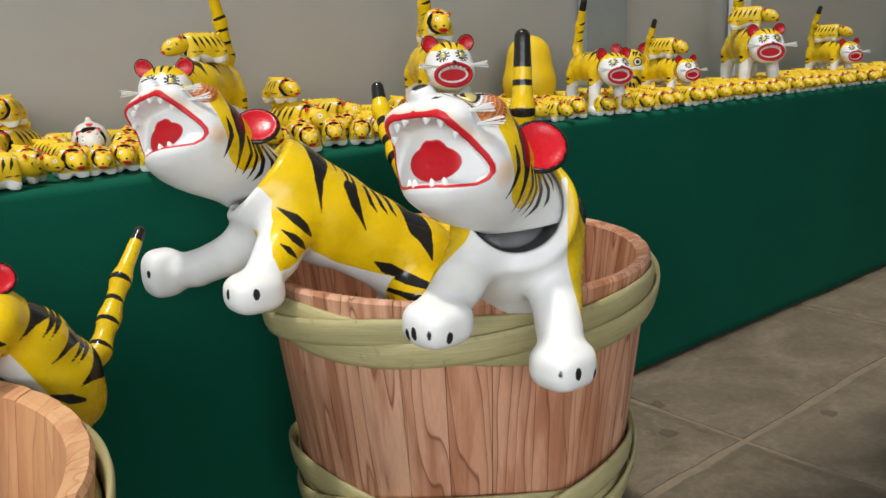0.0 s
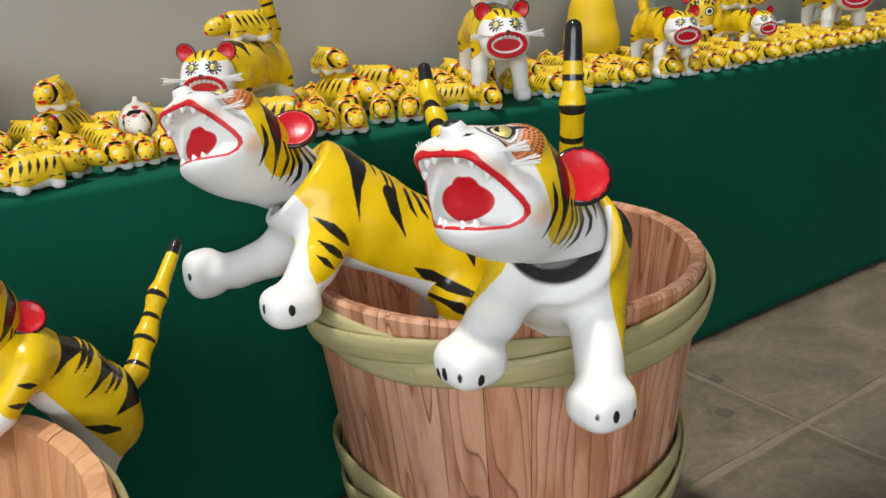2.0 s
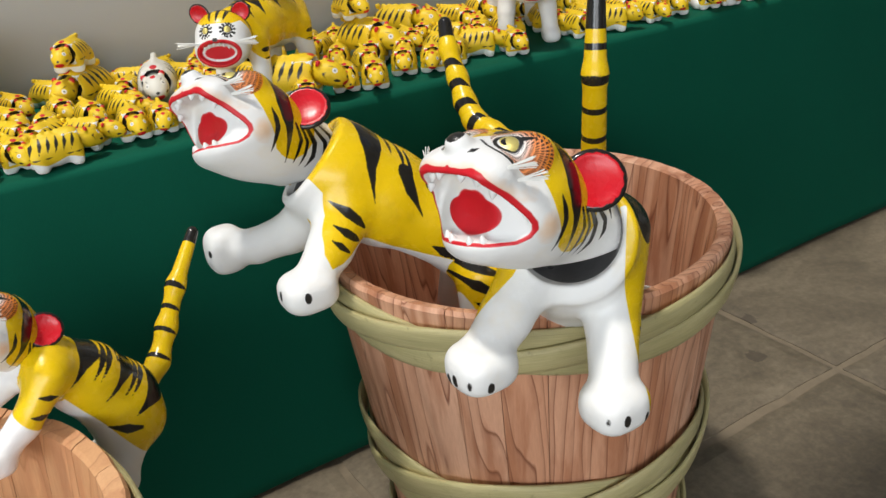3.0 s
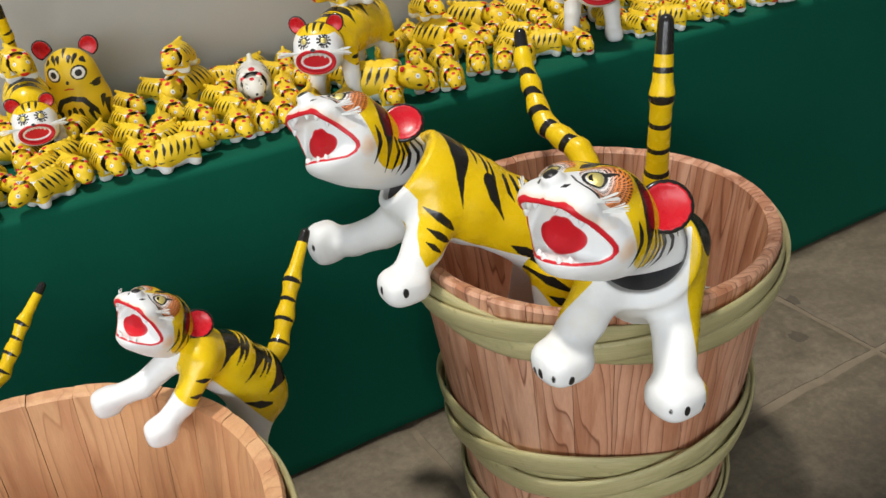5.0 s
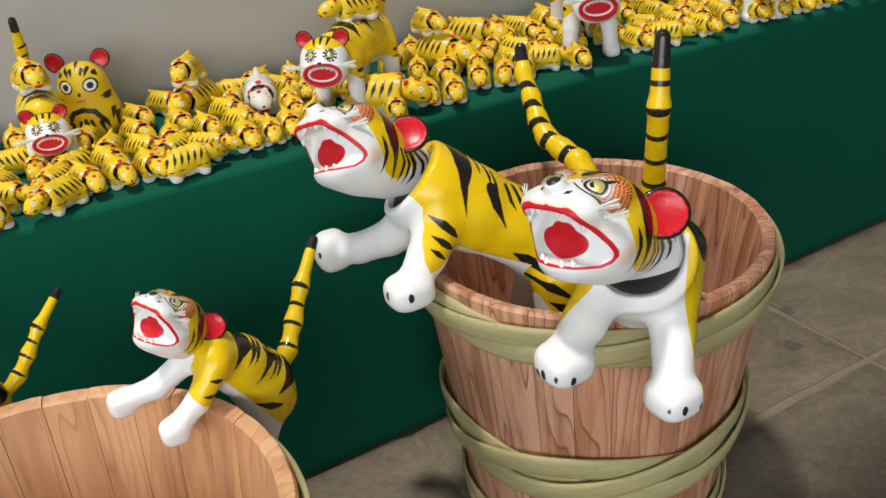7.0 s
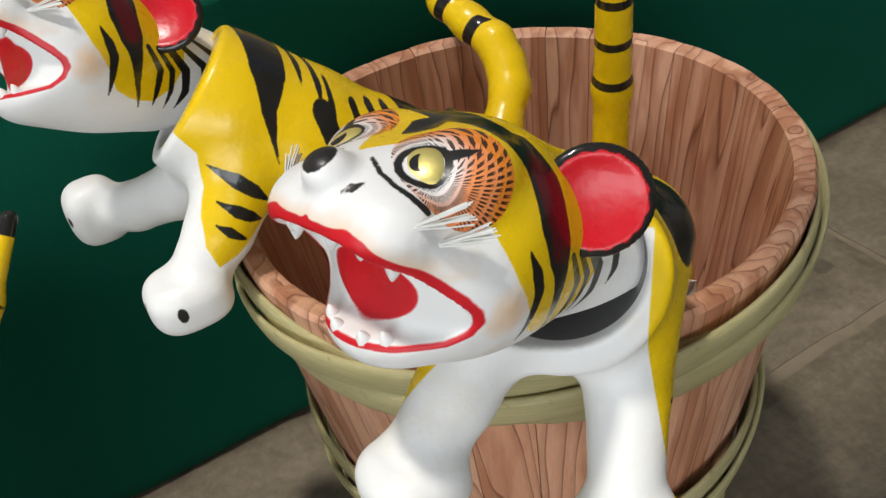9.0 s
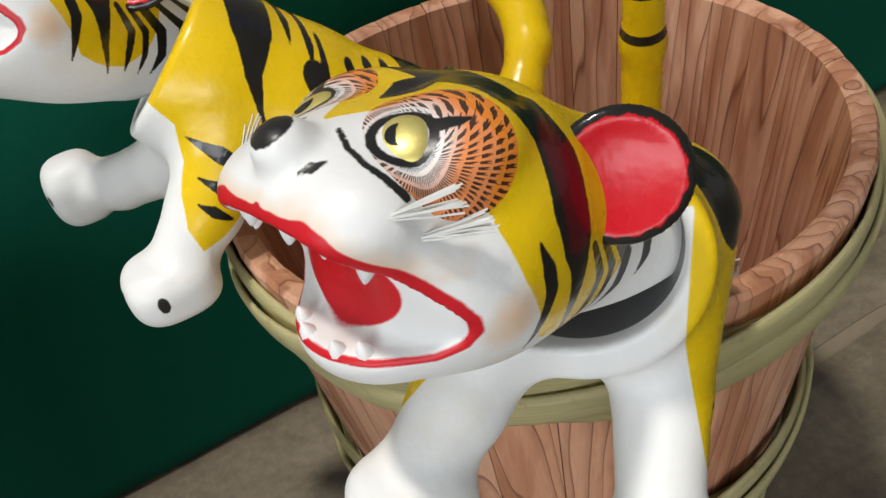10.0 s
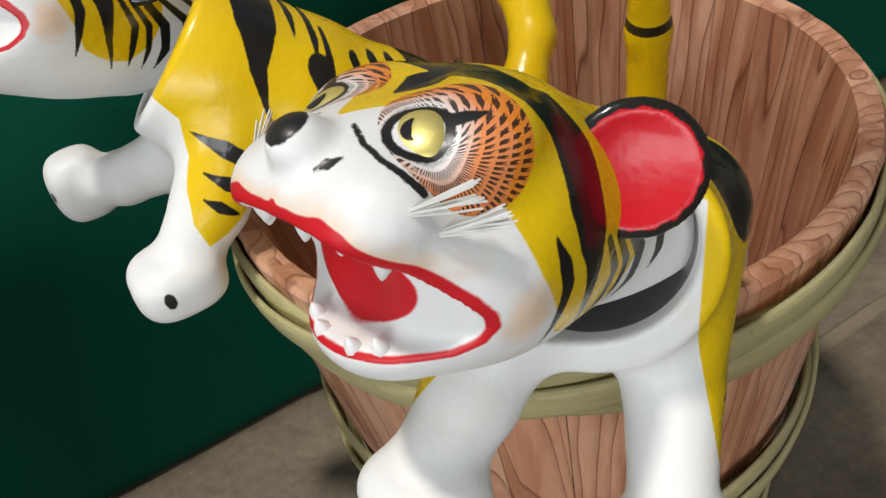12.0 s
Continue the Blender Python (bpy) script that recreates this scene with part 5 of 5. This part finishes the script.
def standing_meshes():
    spine = [(0.075, 0, 0.150, 0.050), (0.02, 0, 0.150, 0.054), (-0.06, 0, 0.145, 0.052), (-0.11, 0, 0.148, 0.050)]
    legs = []
    for s in (1, -1):
        legs.append(dict(chain=[(0.075, s * 0.036, 0.130, 0.024), (0.082, s * 0.044, 0.07, 0.018), (0.086, s * 0.048, 0.02, 0.017)], paw=((0.092, s * 0.048, 0.014), (0.024, 0.019, 0.015)), toes=[], toe_r=0.01))
        legs.append(dict(chain=[(-0.10, s * 0.036, 0.125, 0.028), (-0.108, s * 0.042, 0.07, 0.018), (-0.105, s * 0.044, 0.02, 0.017)], paw=((-0.098, s * 0.044, 0.014), (0.024, 0.019, 0.015)), toes=[], toe_r=0.01))
    tg = Tiger(spine, legs, h=0.0042)

    def paint(v):
        s, a = tg.along(v)
        pw = np.minimum(np.minimum(0.150 - np.abs(a), np.maximum(0.102 - v[:, 0], v[:, 2] - 0.150)), v[:, 2] - 0.075 - 0.25 * np.abs(np.abs(v[:, 1]) - 0.06) - 0.4 * np.maximum(0, v[:, 0] - 0.04))
        pk = mirrored_strokes(s, a, [flank(0.002, 0.010, 0.070), thin(0.018, 0, 0.05, 0.004), flank(0.035, 0.012, 0.075), thin(0.06, 0, 0.05, 0.004), thin(0.075, 0, 0.05, 0.004), flank(0.10, 0.011, 0.075), thin(0.125, 0, 0.05, 0.004), thin(0.14, 0, 0.05, 0.004), flank(0.165, 0.012, 0.08), thin(0.19, 0, 0.06, 0.004)])
        for z in (0.115, 0.095):
            for x in (0.08, -0.1):
                for sy in (1, -1):
                    pk = np.minimum(pk, ell(v, (x, sy * 0.062, z), (0.014, 0.02, 0.0045)))
        pk = np.where(pw < 0, 1.0, pk)
        return dict(pw=pw, pk=pk)

    body = tg.mesh(paint)
    tail = tail_mesh([(-0.14, 0, 0.165, 0.018), (-0.155, 0, 0.215, 0.016), (-0.135, 0, 0.29, 0.0145), (-0.100, 0, 0.37, 0.011)],
                     [(s, 0.0035, 0.004, 1.0) for s in (0.05, 0.08, 0.11, 0.14)], 0.03)
    return body, tail


ST_BODY, ST_TAIL = standing_meshes()


def round_head_mesh():
    """Round head with a wide oval mouth, white face and yellow crown."""
    def mouth(q):
        return ell(q, (0.066, 0, -0.017), (0.034, 0.041, 0.0225))

    def full(q):
        d = ell(q, (0, 0, 0), (0.052, 0.055, 0.050))
        d = smin(d, ell(q, (0.030, 0, -0.018), (0.036, 0.052, 0.036)), 0.014)
        d = smin(d, ell(q, (0.050, 0, 0.006), (0.014, 0.015, 0.010)), 0.008)
        return smin(d, cap(q, (-0.01, 0, -0.01), (-0.06, 0, -0.02), 0.040, 0.036), 0.01)

    def f(p):
        return smax(full(p), -smax(mouth(p), 0.046 - p[..., 0], 0.004), 0.002)

    def paint(v):
        q = v.copy()
        q[:, 1] = np.abs(q[:, 1])
        x, y, z = q.T
        deep = full(v) < -0.003
        pw = np.maximum(z - 0.032 - 0.5 * np.maximum(0, x - 0.03), 0.004 + 0.25 * np.abs(z) - x)
        pw = np.minimum(pw, np.where(deep, -0.01, 1.0))
        mo = mouth(v)
        pr = np.maximum(np.maximum(mo - 0.0060, -(mo + 0.001)), np.where(x > 0.02, -1.0, 1.0))
        pr = np.minimum(pr, np.where(deep, np.sqrt((y / 0.029) ** 2 + ((z + 0.018) / 0.0125) ** 2) * 0.01 - 0.01, 1.0))
        e = np.array((0.0420, 0.0215, 0.0235))
        r = np.sqrt(((q - e) ** 2).sum(1))
        ring = np.sin(np.arctan2(q[:, 2] - e[2], q[:, 1] - e[1]) * 13) * 0.0016
        pk = np.minimum(np.abs(r - 0.0078) - 0.0014, r - 0.0030)
        pk = np.minimum(pk, np.maximum(ring - 0.0002, np.abs(r - 0.0125) - 0.0035))
        pk = np.minimum(pk, ell(q, (0.064, 0, 0.0125), (0.006, 0.0065, 0.005)))
        for a, b in (((0.0, 0.050), (0.0, 0.036)), ((0.016, 0.047), (0.012, 0.038))):
            pk = np.minimum(pk, brush(q[:, 1:], [(*a, 0.0035), (*b, 0.0008)]) + np.where(x > 0, 0, 1))
        for x0 in (-0.004, -0.022, -0.040):
            pk = np.minimum(pk, brush(q[:, (0, 2)], [(x0, 0.05, 0.004), (x0, 0.02, 0.004), (x0 + 0.006, -0.02, 0.0006)]))
        po = np.full(len(v), 1.0)
        return dict(pw=pw, pk=np.where(deep, 1.0, pk), pr=pr, po=po)

    return solid("head", *net(f, (-0.1, -0.065, -0.06), (0.085, 0.065, 0.06), 0.0030), paint)


ROUND_HEAD = round_head_mesh()


def round_head(parent, m):
    h = part("head", ROUND_HEAD, None, parent, "round white-faced head with a red open mouth")
    h.matrix_basis = m
    for s in (1, -1):
        ear = part("ear", EAR, None, h, "red ear edged in black")
        ear.matrix_basis = Matrix.Translation((-0.004, s * 0.033, 0.036)) @ axes((0, s * 0.62, 0.78), (0.98, 0, 0.1)) @ Matrix.Scale(0.62, 4)
        eye = part("eye", EYE_ME, None, h, "gold painted eye")
        eye.matrix_basis = Matrix.Translation((0.0415, s * 0.0210, 0.0235)) @ axes((0, 0, 1), (0.80, s * 0.40, 0.42)) @ Matrix.Scale(0.5, 4)
        w = part("whisker", WHISK[0], None, h, "stiff white whisker tuft")
        w.matrix_basis = Matrix.Translation((0.050, s * 0.030, 0.002)) @ axes((0.10, s * 0.98, 0.12), (0, 0, 1)) @ Matrix.Scale(1.5, 4)
    for k in range(6):
        tooth = part("tooth", TOOTH, None, h)
        tooth.matrix_basis = Matrix.Translation((0.058, -0.0225 + 0.009 * k, 0.0015 - 0.0010 * abs(k - 2.5) ** 2)) @ axes((1, 0, 0), (0.1, 0, -1)) @ Matrix.Scale(0.7, 4)




def standing(x, y, yaw, size, label, rider=None, turn_head=0.0, low=0.026):
    top = empty("standing_tiger", (x, y, TOP + 0.001), (0, 0, yaw), size, label=label, category="tiger figure", group="standing tigers on the table")
    part("body", ST_BODY, None, top)
    part("tail", ST_TAIL, None, top)
    round_head(top, Matrix.Translation((0.128, 0, 0.176 - low)) @ pose(0, 0, 0, 0, 4, turn_head))
    if rider:
        dx, turn, rs = rider
        a = radians(yaw)
        toy(x + dx * math.cos(a), y + dx * math.sin(a), yaw + turn, rs, TOP + 0.198 * size, label="small yellow tiger riding on a standing tiger's back")
    return top


ST = "standing yellow papier-mache tiger, red open mouth, tail up"
standing(1.393, 2.200, -142, 0.86, ST, (-0.01, -35, 1.15), 18)
standing(0.815, 2.330, -92, 0.68, ST, (0.0, 10, 1.15), -6, 0.055)
standing(1.985, 2.215, -118, 0.98, ST, (0.0, 0, 1.5))
standing(2.470, 2.150, -115, 0.78, ST)
standing(2.850, 2.200, -106, 0.64, ST, (0.0, 20, 1.2))
standing(3.350, 2.230, -130, 1.02, ST, (0.0, 60, 1.5))
standing(3.950, 2.250, -115, 0.75, ST, (0.0, 30, 1.3))



# ---- round tumbler figures ----
def tumbler_mesh():
    def f(p):
        d = ell(p, (0, 0, 0.060), (0.052, 0.058, 0.062))
        d = smin(d, ell(p, (0.004, 0, 0.115), (0.042, 0.047, 0.046)), 0.02)
        return smax(d, -p[..., 2], 0.003)

    def paint(v):
        w = v.copy()
        w[:, 1] = np.abs(w[:, 1])
        yz = w[:, 1:]
        front = v[:, 0] > 0
        eye = np.array((0.0225, 0.122))
        r = np.sqrt(((yz - eye) ** 2).sum(1))
        pw = np.where(front, r - 0.0110, 1.0)
        pk = np.minimum(np.abs(r - 0.0120) - 0.0016, r - 0.0060)
        pk = np.minimum(pk, brush(yz, [(0.0, 0.078, 0.0048), (0.02, 0.073, 0.0048), (0.035, 0.050, 0.004), (0.038, 0.035, 0.001)]))
        pk = np.minimum(pk, brush(yz, [(0.0, 0.108, 0.003), (0.0, 0.106, 0.003)]))
        for a, b in (((0.0, 0.162), (0.0, 0.150)), ((0.010, 0.150), (0.008, 0.138)), ((0.046, 0.10), (0.035, 0.098)), ((0.046, 0.094), (0.036, 0.093)), ((0.01, 0.055), (0.016, 0.035)), ((0.05, 0.07), (0.046, 0.05)), ((0.020, 0.150), (0.014, 0.137)), ((0.030, 0.143), (0.036, 0.136)), ((0.0, 0.058), (0.004, 0.03)), ((0.054, 0.06), (0.05, 0.03)), ((0.026, 0.05), (0.03, 0.02))):
            pk = np.minimum(pk, brush(yz, [(*a, 0.0038), (*b, 0.0006)]))
        pk = np.where(front, pk, 1.0)
        pr = np.where(front, brush(yz, [(0.0, 0.096, 0.0018), (0.010, 0.094, 0.0008)]), 1.0)
        return dict(pw=pw, pk=pk, pr=pr)

    return solid("body", *net(f, (-0.07, -0.075, -0.006), (0.07, 0.075, 0.17), 0.0032), paint, TOY_PAINT)


TUMBLER = tumbler_mesh()


def tumbler(x, y, yaw, size, label, ears=True):
    top = empty("tumbler_figure", (x, y, TOP + 0.001), (0, 0, yaw), size, label=label, category="tumbler doll", group="tumbler figures on the table")
    part("body", TUMBLER, None, top)
    if ears:
        for s in (1, -1):
            e = part("ear", EAR, None, top, "red ear edged in black")
            e.matrix_basis = Matrix.Translation((0, s * 0.036, 0.152)) @ axes((0, s * 0.55, 0.8), (1, 0, 0.1)) @ Matrix.Scale(0.6, 4)
    return top


tumbler(0.905, 2.390, -112, 1.0, "round yellow tumbler figure with black face marks and red ears")
tumbler(2.885, 2.365, -140, 0.98, "round yellow tumbler figure with black face marks and red ears")
tumbler(2.455, 2.380, 50, 1.30, "plain yellow tumbler figure seen from behind", ears=False)

# ---- packing paper ----
def packing_paper():
    """A crumpled strip that stands on the bucket's bottom against its wall."""
    bm = bmesh.new()
    rows = []
    for k in range(26):
        z = 0.072 + 0.480 * k / 25
        row = []
        for i in range(12):
            u = i / 11
            n1 = noise.noise((u * 3, z * 16, 2))
            n2 = noise.noise((u * 7, z * 40, 5))
            r = radius(z) - 0.038 - 0.010 * abs(n1) - 0.004 * n2 - 0.040 * max(0, (z - 0.50) / 0.05) * (0.70 - abs(u - 0.5) + 0.5 * n2)
            a = radians(-94 + 9 * u + 2 * n1)
            row.append(bm.verts.new((r * math.cos(a), r * math.sin(a), z + (0.008 * n1 if k == 25 else 0))))
        rows.append(row)
    for a, b in zip(rows, rows[1:]):
        for i in range(11):
            bm.faces.new((a[i], a[i + 1], b[i + 1], b[i]))
    ob = part("packing_paper", bm, PAPER, None)
    ob.matrix_basis = pose(*BUCKET_A, 0)
    mod = ob.modifiers.new("thick", "SOLIDIFY")
    mod.thickness = 0.0015
    tagged(ob, label="crumpled white packing paper tucked inside the wooden bucket", category="paper")


PAPER = plain("packing_paper", (0.72, 0.70, 0.66), 0.8, vary=0.06, scale=30, bumps=0.3, dist=0.002)
packing_paper()

# ---- floor slabs ----
def slab_mesh(w, d):
    bm = bmesh.new()
    g = bmesh.ops.create_grid(bm, x_segments=30, y_segments=30, size=0.5)
    bmesh.ops.scale(bm, vec=(w, d, 1), verts=bm.verts)
    for v in bm.verts:
        edge = min(w / 2 - abs(v.co.x), d / 2 - abs(v.co.y))
        jag = noise.noise((v.co.x * 9, v.co.y * 9, w)) + 0.6 * noise.noise((v.co.x * 40, v.co.y * 40, w))
        if edge < 0.001:
            v.co.x *= 1 - 0.011 * (0.75 + jag)
            v.co.y *= 1 - 0.011 * (0.75 + jag)
            v.co.z = -0.004
        else:
            v.co.z = 0.0012 * noise.noise((v.co.x * 4, v.co.y * 4, 3))
    ext = bmesh.ops.extrude_edge_only(bm, edges=[e for e in bm.edges if e.is_boundary])
    for v in ext["geom"]:
        if isinstance(v, bmesh.types.BMVert):
            v.co.z = -0.03
    me = bpy.data.meshes.new("slab")
    bm.to_mesh(me)
    bm.free()
    me.materials.append(STONE)
    return me


SLABS = [slab_mesh(1.008, 1.008), slab_mesh(1.006, 1.010)]
for i in range(-6, 6):
    for j in range(-4, 2):
        cx, cy = 1.336 + 0.51 + 1.02 * i, 1.615 - 0.51 + 1.02 * j
        if ROOM[0] - 0.6 < cx < ROOM[1] + 0.3:
            s = part("slab", SLABS[(i + j) % 2], None, slab_ground)
            s.matrix_basis = pose(cx, cy, 0, 0, 0, 90 * ((i * 3 + j) % 4))
